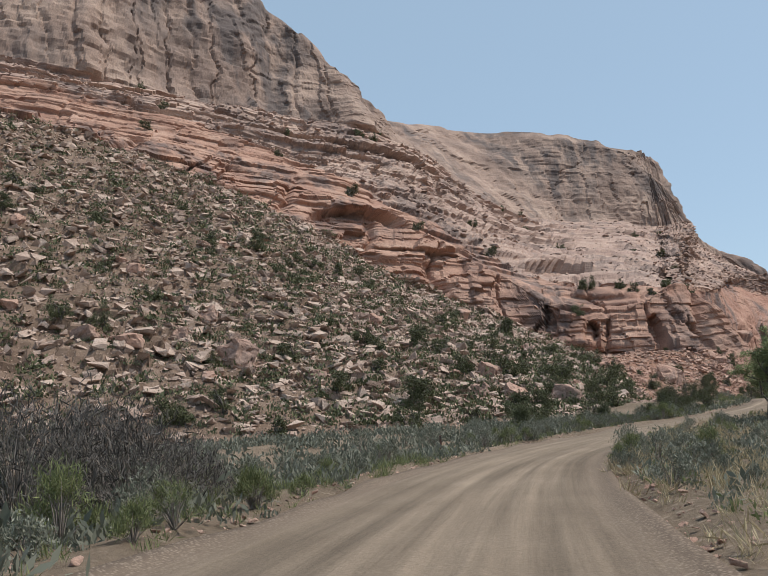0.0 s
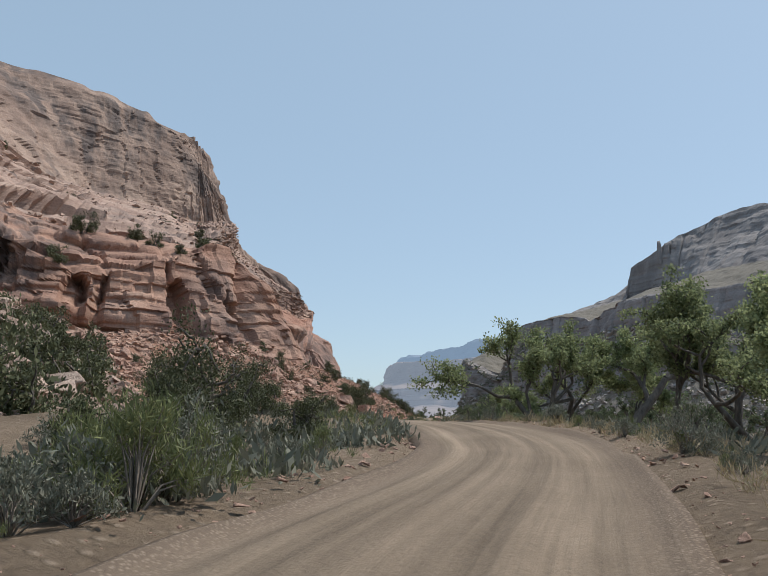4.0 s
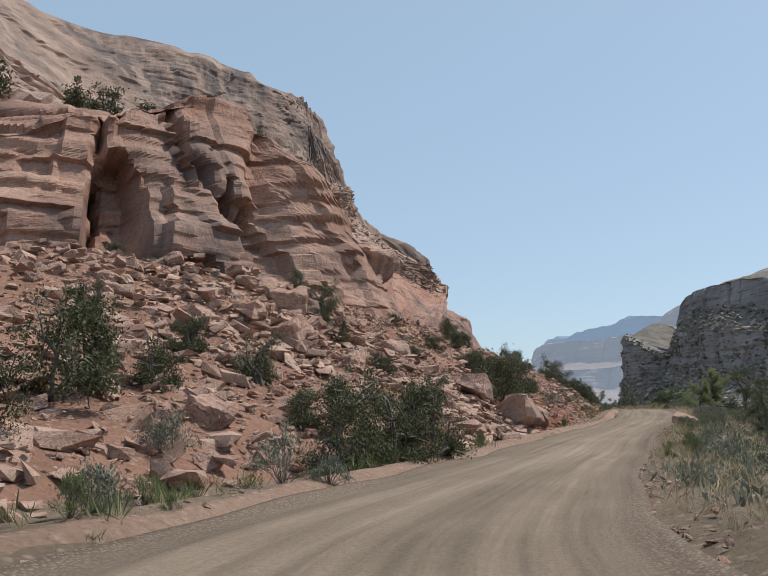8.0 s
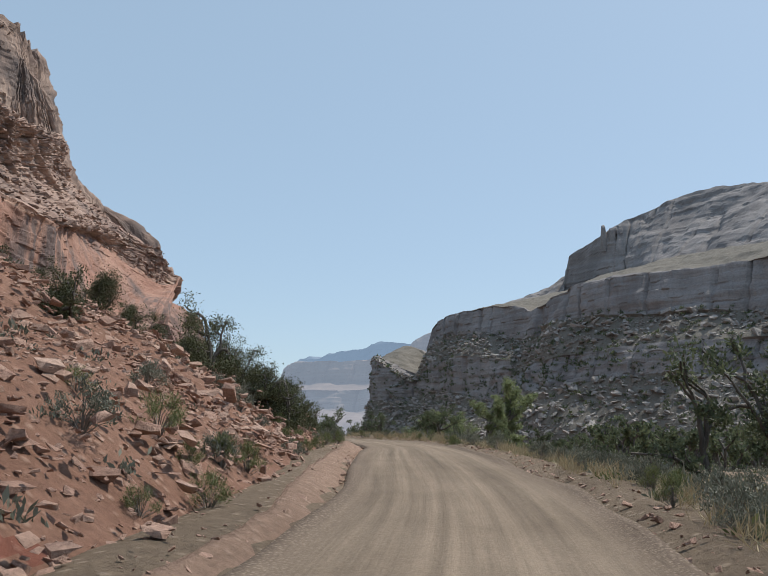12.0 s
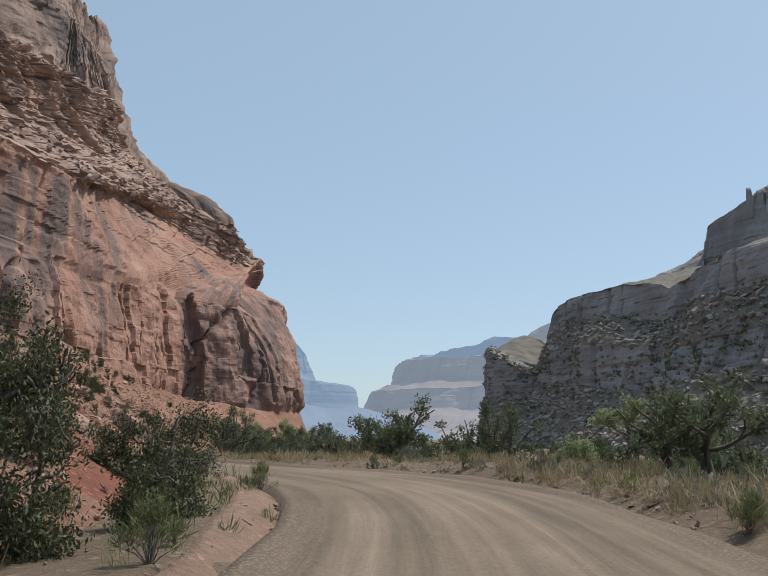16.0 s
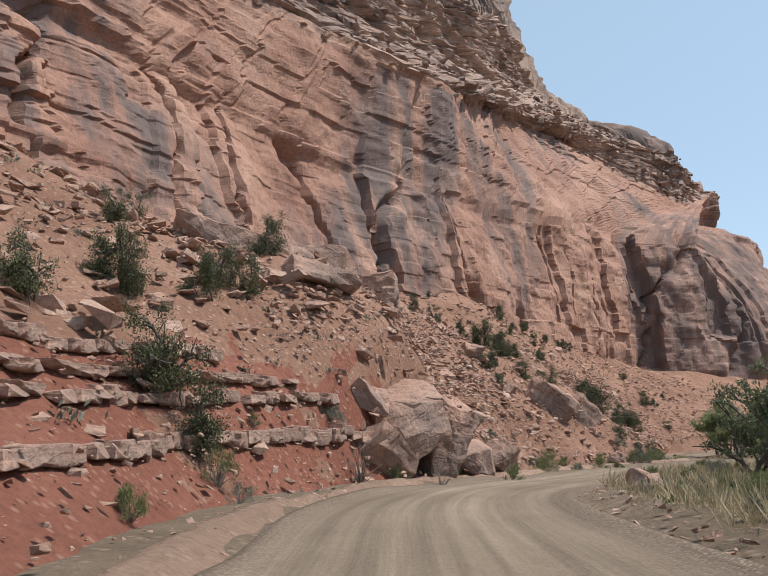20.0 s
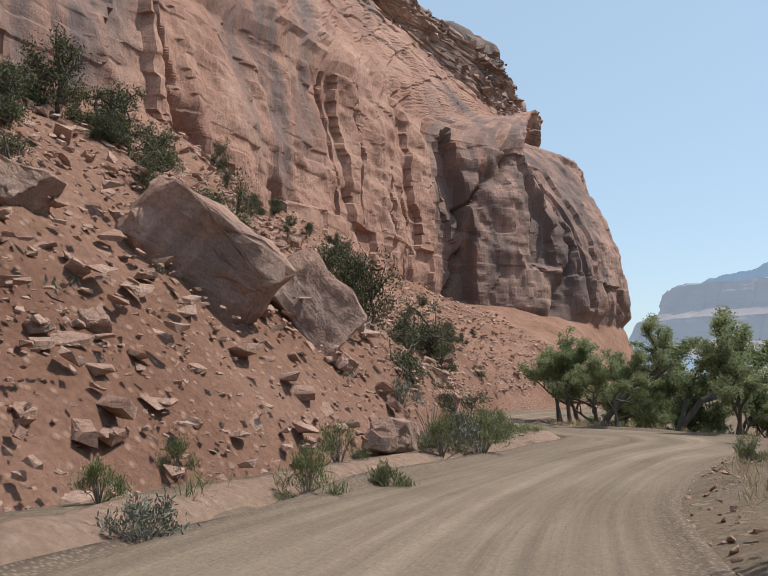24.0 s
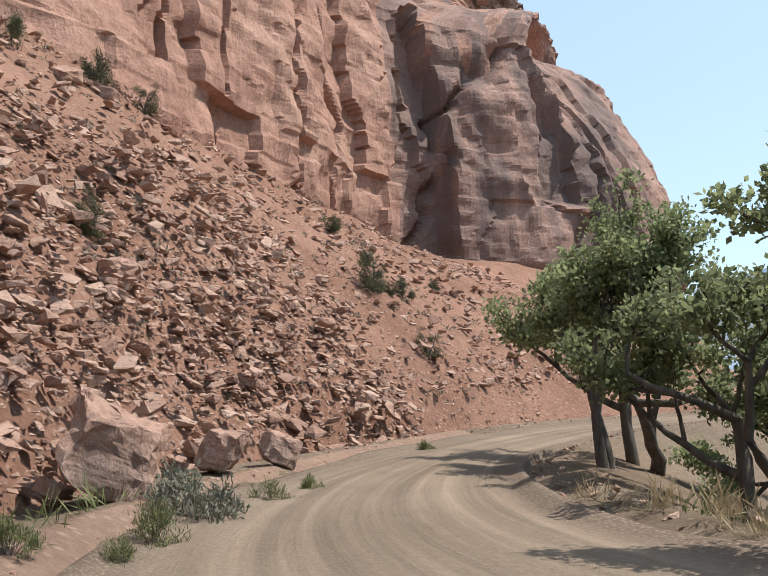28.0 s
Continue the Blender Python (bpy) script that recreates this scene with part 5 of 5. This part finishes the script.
ORIGINALS = FAR_JUNIPERS + BIGDEADS + FAR_TAMS + JUNIPERS + SAGES + RABBITS + DEADS + COTTONS + TAMS

rp = np.random.RandomState(77)
# single trees by the road, on the valley side
for x, y, k, s in [(28.9, 61.4, 1, 1.05), (31.6, 64.1, 2, 0.95), (34.4, 68.7, 0, 0.8), (31.2, 57.0, 0, 0.9), (37, 64.2, 1, 0.9), (57, 90.5, 1, 1.25), (61, 97, 3, 1.2), (63, 104, 0, 1.3), (54, 84, 3, 1.05), (68.5, 115, 0, 0.85), (59, 101, 2, 1.3), (66, 101, 0, 1.3), (44.6, 77.4, 0, 1.05), (57.5, 87, 2, 1.2), (180.6, 338.8, 3, 1.0),
                   (146.5, 212.3, 3, 0.95), (148.5, 211.0, 0, 1.0), (162, 230, 2, 1.1), (180.3, 335.3, 0, 0.85), (183.5, 343.4, 2, 1.1), (181.9, 326.5, 1, 0.9), (186.9, 329.7, 3, 1.0), (186.4, 322.0, 3, 1.1), (185.2, 339.5, 3, 1.35), (182.7, 347.9, 1, 1.1), (185.3, 351.0, 2, 1.25), (188.6, 344.5, 1, 1.2), (190.6, 348.0, 0, 1.1), (191.0, 337.9, 2, 1.2), (198.2, 353.9, 1, 1.0), (179.3, 316.1, 2, 0.9)]:
    src = COTTONS[k]
    z = float(ground_height(np.array([x]), np.array([y]))[0])
    copy_thing(src, pose(x, y, z - 0.05, 0, 0, rp.uniform(0, 360)) @ Matrix.Diagonal((s, s, s, 1)))



def beside_road(s, d):
    """A place d metres from the road's middle (left plus), s metres along it."""
    i = int(np.clip(s / 0.7, 0, len(ROAD) - 1))
    return ROAD[i, 0] + LEFT[i, 0] * d, ROAD[i, 1] + LEFT[i, 1] * d


# thickets on the valley side, near the crest and the rockfall
for k in range(46):
    x, y = beside_road(rp.uniform(308, 425), -rp.uniform(8.5, 24))
    plant(TAMS, x, y, rp, rp.uniform(0.9, 1.45))
for k in range(14):
    x, y = beside_road(rp.uniform(232, 262), -rp.uniform(9, 22))
    plant(TAMS, x, y, rp, rp.uniform(0.8, 1.3))
for k in range(12):
    x, y = beside_road(rp.uniform(385, 440), -rp.uniform(7, 22))
    plant(TAMS, x, y, rp, rp.uniform(0.6, 1.1))
for k in range(10):
    x, y = beside_road(rp.uniform(100, 150), -rp.uniform(9, 20))
    plant(TAMS, x, y, rp, rp.uniform(0.45, 0.8))
# the belt of trees along the river
for k in range(150):
    t = rp.uniform()
    x, y = 110 + 150 * t + rp.normal(0, 9), 118 + 190 * t + rp.normal(0, 9)
    d = float(road_near(np.array([x]), np.array([y]))[0][0])
    if d < -28:
        plant(FAR_TAMS, x, y, rp, rp.uniform(0.7, 1.15))
for k in range(60):
    x, y = rp.uniform(230, 380), rp.uniform(190, 420)
    if float(road_near(np.array([x]), np.array([y]))[0][0]) < -30:
        plant(FAR_TAMS, x, y, rp, rp.uniform(0.8, 1.3))

for k in range(14):
    x, y = beside_road(rp.uniform(405, 455), -rp.uniform(9, 26))
    plant(COTTONS, x, y, rp, rp.uniform(0.7, 1.1))
# the trees that close the valley floor
for k in range(130):
    x, y = rp.uniform(215, 420), rp.uniform(360, 620)
    if float(road_near(np.array([x]), np.array([y]))[0][0]) < -18 and x > 215 + 0.12 * (y - 360):
        plant(FAR_TAMS, x, y, rp, rp.uniform(1.0, 1.6))

# junipers that stand near the road, then those of the slope
for x, y, z, s in [(17.7, 95, 3.1, 1.15), (27.4, 105, 3.4, 1.2), (23, 98, 2.6, 0.9), (41.8, 127.6, 5.6, 1.0), (36, 96.5, 1.9, 1.0), (38, 98.5, 2.0, 0.9), (34, 99, 2.2, 1.0), (54.2, 135.2, 4.4, 0.9), (64, 142.8, 4.8, 0.95), (66.4, 142.6, 3.9, 0.9),
                   (55.2, 140.8, 5.7, 1.2), (58.5, 142.8, 6.0, 0.9), (63.2, 140.0, 4.1, 1.05), (67.5, 143.0, 3.3, 1.05), (65.5, 141.2, 3.7, 0.95), (83.3, 162.7, 4.8, 0.9), (82.0, 162.0, 5.0, 1.15), (90.5, 171.5, 5.3, 0.75), (87.7, 168.2, 5.2, 1.1), (93, 177, 6.3, 0.85), (98.5, 184, 6.2, 0.9), (104, 188, 5.6, 0.7),
                   (118.7, 205.3, 5.6, 0.95), (117.3, 207.6, 6.1, 0.9), (120.5, 208.5, 6.0, 1.0), (123.5, 213, 6.1, 0.8), (126.4, 220.4, 6.0, 1.0), (134.6, 265.4, 9.6, 0.8), (133.5, 266.8, 9.9, 0.8), (148.4, 310.9, 9.0, 0.8), (164.8, 326.0, 5.8, 0.7), (-18.6, 85.6, 5.6, 1.0), (-31.4, 85.9, 7.8, 1.3), (2.6, 85.6, 2.6, 1.2), (15.9, 94.7, 3.0, 1.0), (21.1, 102.4, 4.7, 1.1), (28.6, 104.2, 3.0, 0.9),
                   (49.7, 127.0, 5, 1.1), (51.2, 128.2, 5, 1.1), (48.4, 127.6, 5, 1.0), (52.4, 126.6, 5, 0.8), (161.4, 317.5, 6, 1.0), (160.2, 319.5, 8, 1.1), (159.2, 320.8, 8, 1.0), (163.4, 318.6, 5, 0.75), (162.2, 321.2, 7, 0.9), (163.2, 322.8, 7, 0.9),
                   (150.2, 318.5, 14, 1.0), (151.5, 319.6, 14, 1.0), (149.2, 317.3, 14, 1.1), (154.6, 316.2, 10, 0.75), (152.4, 315.4, 10, 0.7)]:
    plant(JUNIPERS, x, y, rp, s, wall_height(x, y))
for n, seed, c0, c1, b0, b1, lo, hi in [(110, 801, 1.0, 5.0, 0.0, 0.75, 0.7, 1.3), (40, 803, 5.0, 9.0, 0.1, 1.0, 0.5, 0.9), (30, 805, 8.9, 10.7, 0.15, 1.0, 0.5, 0.9), (40, 807, 10.6, 13.6, 0.12, 0.95, 0.35, 0.8), (30, 809, 1.0, 9.0, 2.0, 4.0, 0.9, 1.4)]:
    q, r = on_wall(n, seed, c0, c1, b0, b1)
    for p in q:
        plant(FAR_JUNIPERS if seed in (801, 809) else JUNIPERS, p[0], p[1], r, r.uniform(lo, hi), p[2])

for s0, s1, d0, d1, n, lo, hi in [(283, 312, 5.5, 12, 15, 0.75, 1.15), (258, 280, 6, 11, 7, 0.8, 1.1), (128, 150, 5.5, 11, 8, 0.7, 1.1), (112, 128, 7, 13, 8, 0.7, 1.1), (345, 372, 9, 16, 12, 0.5, 0.8)]:
    for k in range(n):
        x, y = beside_road(rp.uniform(s0, s1), rp.uniform(d0, d1))
        plant(JUNIPERS, x, y, rp, rp.uniform(lo, hi), wall_height(x, y))

# grey-green brush on the valley side of the crest
for k in range(46):
    x, y = beside_road(rp.uniform(232, 292), -rp.uniform(4.4, 10))
    plant(SAGES, x, y, rp, rp.uniform(0.7, 1.2))

# shrubs along both edges of the road
planted = {True: 0, False: 0}
for n, s0, s1, d0, d1, kinds, lo, hi in [(60, 45, 130, 3.9, 12, SAGES, 0.7, 1.3), (30, 45, 130, 3.9, 9, RABBITS, 0.6, 1.1), (26, 45, 130, -10, -3.9, SAGES, 0.7, 1.2), (26, 45, 130, -9, -3.9, RABBITS, 0.6, 1.2),
                                         (16, 108, 126, 4.3, 7, SAGES, 0.8, 1.3), (12, 108, 126, 4.3, 6.5, RABBITS, 0.8, 1.2), (16, 150, 235, 4.2, 8.5, SAGES, 0.5, 1.1), (14, 150, 235, 4.1, 6.5, RABBITS, 0.4, 0.9), (60, 130, 260, -15, -4.0, SAGES, 0.6, 1.2), (40, 130, 260, -10, -3.9, RABBITS, 0.5, 1.1),
                                         (26, 235, 300, 4.1, 9, SAGES, 0.6, 1.2), (14, 235, 300, 4.0, 7, RABBITS, 0.5, 1.0), (40, 262, 400, 4.1, 7.5, RABBITS, 0.4, 1.0), (30, 300, 420, 4.2, 9, SAGES, 0.5, 1.1), (40, 260, 400, -9, -3.9, RABBITS, 0.5, 1.0), (30, 260, 400, -9, -4.0, SAGES, 0.5, 1.0), (70, 92, 135, 3.9, 12, SAGES, 0.6, 1.1), (36, 92, 135, 3.9, 10, RABBITS, 0.5, 1.0), (70, 45, 300, -7, -3.8, SAGES, 0.5, 1.0), (70, 45, 300, -6.5, -3.8, RABBITS, 0.4, 0.9), (40, 300, 430, -6.5, -3.8, RABBITS, 0.4, 0.8), (40, 150, 300, 3.9, 6, RABBITS, 0.35, 0.75), (22, 236, 290, 4.5, 12, SAGES, 0.5, 1.1), (8, 50, 110, 6, 12, DEADS, 0.8, 1.4), (8, 58, 76, 6, 10, DEADS, 1.3, 2.0), (16, 56, 80, 5.5, 12, SAGES, 0.9, 1.5), (7, 320, 380, 5, 8, DEADS, 0.6, 1.0)]:
    for k in range(n):
        s_at = rp.uniform(s0, s1)
        x, y = beside_road(s_at, rp.uniform(d0, d1))
        d, _, s_here = road_near(np.array([x]), np.array([y]))
        t = min(max((y - 18) / 24.6, 0), 1)
        if rp.uniform() < 0.45 * (abs(d[0]) > 5.5) or 165 < s_at < 206 and -6.5 < d[0] < 0 or planted[kinds is SAGES] > 262:
            continue
        if abs(d[0]) < np.interp(s_here[0], marks, half_width) + 0.45 or (x - 0.8 - 1.8 * t) ** 2 + (y - 18 - 24.6 * t) ** 2 < 4:
            continue
        z = wall_height(x, y) if d[0] > 0 else float(ground_height(np.array([x]), np.array([y]))[0])
        planted[kinds is SAGES] += kinds is not DEADS
        plant(kinds, x, y, rp, rp.uniform(lo, hi), z)
for x, y, kinds, s in [(-5.4, 16.6, BIGDEADS, 1.25), (-6.9, 15.0, BIGDEADS, 1.1), (-7.0, 18.8, BIGDEADS, 1.35), (-5.0, 19.6, BIGDEADS, 0.8), (-5.2, 11.6, SAGES, 1.0), (25.6, 75.4, RABBITS, 1.7), (26.4, 76.4, RABBITS, 1.7), (24.9, 75.8, SAGES, 1.5), (25.4, 77.4, RABBITS, 1.6), (27.4, 78.4, SAGES, 1.2), (24.0, 74.6, SAGES, 1.2), (160.5, 311.0, SAGES, 1.5), (161.4, 311.6, RABBITS, 1.5), (159.7, 310.0, RABBITS, 1.2), (155.2, 303.7, RABBITS, 1.3), (156.9, 305.0, RABBITS, 1.1), (152.7, 300.3, SAGES, 1.0), (-8.2, 20.6, SAGES, 1.6), (-4.9, 27.6, SAGES, 1.2), (-5.4, 13.2, RABBITS, 1.3), (-1.7, 46.2, SAGES, 1.3), (-3.9, 12.2, RABBITS, 0.9), (9.4, 24.5, SAGES, 1.3), (10.8, 27.5, RABBITS, 1.4), (17.8, 73.3, SAGES, 1.3), (16.7, 77.2, SAGES, 1.4), (18.8, 70.2, SAGES, 1.2), (66.1, 126.0, TAMS, 0.42), (68, 128, TAMS, 0.36), (61.3, 135.4, SAGES, 0.9), (55.9, 131.3, SAGES, 1.1), (74.0, 150.5, RABBITS, 0.9), (126.0, 191.4, RABBITS, 1.6), (125.3, 194.2, RABBITS, 1.2), (150.4, 297.9, RABBITS, 1.2), (149.6, 294.7, RABBITS, 1.1), (152.1, 301.9, RABBITS, 0.8), (138.6, 272.4, DEADS, 1.3), (141.4, 274.9, DEADS, 1.0), (144.6, 278.4, RABBITS, 1.1), (172.2, 340.1, RABBITS, 0.9), (172.9, 342.1, SAGES, 1.2), (172.4, 343.3, SAGES, 1.2), (175.0, 346.0, RABBITS, 0.9), (174.0, 344.5, RABBITS, 0.9), (171.9, 338.9, RABBITS, 0.7), (180.4, 356.4, RABBITS, 0.9), (170.8, 338.7, RABBITS, 0.7), (156.7, 308.4, RABBITS, 1.0), (162.0, 314.4, SAGES, 0.9), (49.9, 117.5, SAGES, 1.3), (50.6, 118.6, RABBITS, 1.2), (51.4, 119.7, SAGES, 1.2), (50.2, 116.3, SAGES, 1.1), (52.3, 120.9, RABBITS, 1.1), (49.2, 118.8, SAGES, 1.3), (48.6, 117.4, RABBITS, 1.1), (53.4, 122.4, SAGES, 1.0), (160.8, 314.2, DEADS, 1.5), (161.6, 314.9, DEADS, 1.2), (160.1, 315.2, SAGES, 1.3), (163.2, 315.6, SAGES, 1.3), (164.0, 316.6, RABBITS, 1.2)]:
    plant(kinds, x, y, rp, s, wall_height(x, y) if x > 45 and kinds is not TAMS else None)
for ob in ORIGINALS:
    for o in (*ob.children_recursive, ob):
        bpy.data.objects.remove(o)


# ---- low growth that nobody could count ----
def tuft_shapes(seed, n, height, width, blade):
    out = []
    for k in range(8):
        r = np.random.RandomState(seed + k)
        c = r.normal(0, width * 0.28, (n, 3))
        c[:, 2] = np.abs(r.normal(0, height * 0.3, n))
        v, f = leaves(c, r, blade[0], blade[1], 1.2)
        v[:, 2] = np.maximum(v[:, 2] - 0.2 * height, -0.05)
        out.append((v, f))
    return out


def tufts(name, places, sizes, shapes, mat, label, category, seed):
    return scatter_mesh(name, places, sizes, shapes, mat, label, category, seed, 0.1, 0.21)


def valley_places(n, seed, d0, d1, s0, s1):
    r = np.random.RandomState(seed)
    i = (r.uniform(s0, s1, n) / 0.7).astype(int).clip(0, len(ROAD) - 1)
    d = r.uniform(d0, d1, n)
    x, y = ROAD[i, 0] + LEFT[i, 0] * d, ROAD[i, 1] + LEFT[i, 1] * d
    dd, _, ss = road_near(x, y)
    keep = (np.abs(dd) > np.interp(ss, marks, half_width) + 0.2) & (vnoise(x / 5, y / 5, 0 * x, seed) > r.uniform(-1.1, 0.5, n))
    x, y = x[keep], y[keep]
    return np.stack([x, y, ground_height(x, y)], 1)


SAGE_TUFT = tuft_shapes(900, 40, 0.6, 0.95, (0.24, 0.08))
GRASS_TUFT = tuft_shapes(910, 34, 0.35, 0.4, (0.34, 0.02))
FAR_TUFT = tuft_shapes(920, 26, 0.9, 1.3, (0.5, 0.22))
r9 = np.random.RandomState(9)
for nm, n, seed, d0, d1, s0, s1, shp, mat, lo, hi, lab in [
        ("valley_scrub", 9000, 931, -70, -5.5, 40, 310, SAGE_TUFT, MAT_SAGE, 0.6, 1.5, "grey-green sagebrush flat"),
        ("valley_scrub", 900, 932, -40, -5.5, 260, 440, SAGE_TUFT, MAT_RABBIT, 0.5, 1.2, "green scrub on the valley floor"),
        ("valley_scrub", 2600, 933, 5.2, 34, 30, 130, SAGE_TUFT, MAT_SAGE, 0.8, 1.8, "grey-green sagebrush flat"),
        ("roadside_scrub", 900, 940, 3.6, 12, 40, 160, SAGE_TUFT, MAT_SAGE, 0.6, 1.4, "grey-green sagebrush crowding the road"),
        ("verge_grass", 3600, 934, -8.5, -3.6, 30, 440, GRASS_TUFT, MAT_DRY, 0.6, 1.3, "dry tufted grass on the road verge"),
        ("verge_grass", 2400, 935, 3.6, 7.5, 30, 440, GRASS_TUFT, MAT_RABBIT, 0.5, 1.2, "green tufted grass on the road verge"),
        ("roadside_scrub", 900, 938, -10, -4.2, 40, 440, SAGE_TUFT, MAT_SAGE, 0.5, 1.1, "low grey-green scrub along the road"),
        ("roadside_scrub", 500, 939, -9, -4.0, 40, 440, SAGE_TUFT, MAT_RABBIT, 0.4, 0.9, "low green scrub along the road"),
        ("verge_grass", 900, 937, -15, -3.9, 292, 345, GRASS_TUFT, MAT_DRY, 0.7, 1.4, "dry tufted grass on the road verge"),
        ("valley_scrub", 5000, 936, -230, -60, 20, 400, FAR_TUFT, MAT_SAGE, 0.7, 1.6, "grey-green scrub across the valley")]:
    q = valley_places(n, seed, d0, d1, s0, s1)
    if d0 > 0:
        near = np.array([((wall[::4, :30, 0] - p[0]) ** 2 + (wall[::4, :30, 1] - p[1]) ** 2).min() for p in q])
        q = q[near > 1.2]
    tufts(nm, q, np.random.RandomState(seed).uniform(lo, hi, len(q)), shp, mat, lab, "scrub", seed + 50)
q, r = on_wall(5200, 941, 0.5, 5.0, 0.02, 1.0)
tufts("slope_scrub", q, r.uniform(0.6, 1.5, len(q)), SAGE_TUFT, MAT_TAMARISK, "dark scrub among the rocks", "scrub", 942)
JUNIPER_TUFT = tuft_shapes(925, 70, 1.7, 1.8, (0.4, 0.2))
q, r = on_wall(1500, 947, 0.6, 4.9, 0.02, 1.05)
tufts("juniper_scrub", q, r.uniform(0.7, 1.4, len(q)), JUNIPER_TUFT, MAT_JUNIPER, "dark junipers dotted over the rubble slope", "juniper scrub", 948)
q, r = on_wall(1100, 943, 6, 13.6, 0.06, 1.0)
tufts("slope_scrub", q, r.uniform(0.3, 0.8, len(q)), SAGE_TUFT, MAT_SAGE, "grey scrub among the rocks", "scrub", 944)
ri = np.random.RandomState(945)
q = rwall[ri.randint(90, rwall.shape[0] - 30, 2600), ri.randint(1, 90, 2600)]
tufts("slope_scrub", q, ri.uniform(1.0, 2.6, len(q)), FAR_TUFT, MAT_TAMARISK, "dark scrub on the far slope", "scrub", 946)

# gravel thrown to the road's edges
rg = np.random.RandomState(951)
n = 11000
i = rg.randint(60, len(ROAD) - 40, n)
d = np.where(rg.uniform(size=n) < 0.5, 1, -1) * (half_width[i] + np.abs(rg.normal(0, 0.6, n)) - 0.1)
x, y = ROAD[i, 0] + LEFT[i, 0] * d, ROAD[i, 1] + LEFT[i, 1] * d
gz = np.maximum(ground_height(x, y), ROAD[i, 2] - 0.05)
scatter_mesh("road_gravel", np.stack([x, y, gz], 1), 0.035 * 6 ** (rg.uniform(size=n) ** 2.5), ROCKS[:12], MAT_RUBBLE, "loose stones along the edges of the dirt road", "gravel", 952)


# ---- the marker post ----
def marker_post(x, y):
    z = float(ground_height(np.array([x]), np.array([y]))[0])
    bm = bmesh.new()
    bmesh.ops.create_cube(bm, size=1.0)
    bmesh.ops.scale(bm, vec=(0.11, 0.035, 1.25), verts=bm.verts)
    bmesh.ops.bevel(bm, geom=bm.edges[:], offset=0.006, segments=2, profile=0.5, affect="EDGES")
    root = new("marker_post")
    root.location = (x, y, z)
    p = part("post", bm, MAT_POST, root, "weathered brown flat post")
    p.location = (0, 0, 0.47)
    bm = bmesh.new()
    bmesh.ops.create_cube(bm, size=1.0)
    bmesh.ops.scale(bm, vec=(0.085, 0.004, 0.12), verts=bm.verts)
    q = part("sticker", bm, MAT_STICKER, root, "small dark plate")
    q.location = (0, -0.021, 0.98)
    tagged(root, "thin brown marker post standing in sandy ground", "post")


MAT_POST = bark_material("brown_post", (0.07, 0.035, 0.025), (0.14, 0.07, 0.05))
MAT_STICKER = bark_material("dark_plate", (0.03, 0.03, 0.03), (0.06, 0.055, 0.05))
marker_post(2.6, 42.6)


def rock_spire(x, y, z, h, w, seed):
    bm = bmesh.new()
    r = np.random.RandomState(seed)
    for k in range(40):
        t = r.uniform(0, 1)
        a = r.uniform(0, 6.283)
        q = w * 0.5 * (1 - 0.45 * t)
        bm.verts.new((math.cos(a) * q, math.sin(a) * q, h * t))
    bmesh.ops.convex_hull(bm, input=bm.verts)
    bmesh.ops.delete(bm, geom=[v for v in bm.verts if not v.link_faces], context="VERTS")
    me = bpy.data.meshes.new("rock_spire")
    bm.to_mesh(me)
    bm.free()
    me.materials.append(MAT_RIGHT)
    ob = new("rock_spire", me)
    ob.location = (x, y, z)
    tagged(ob, "slim rock spire on the far skyline", "rock spire", "skyline spires")


rock_spire(589, 492, 148, 22, 6, 961)
rock_spire(592, 487, 148, 19, 6, 962)
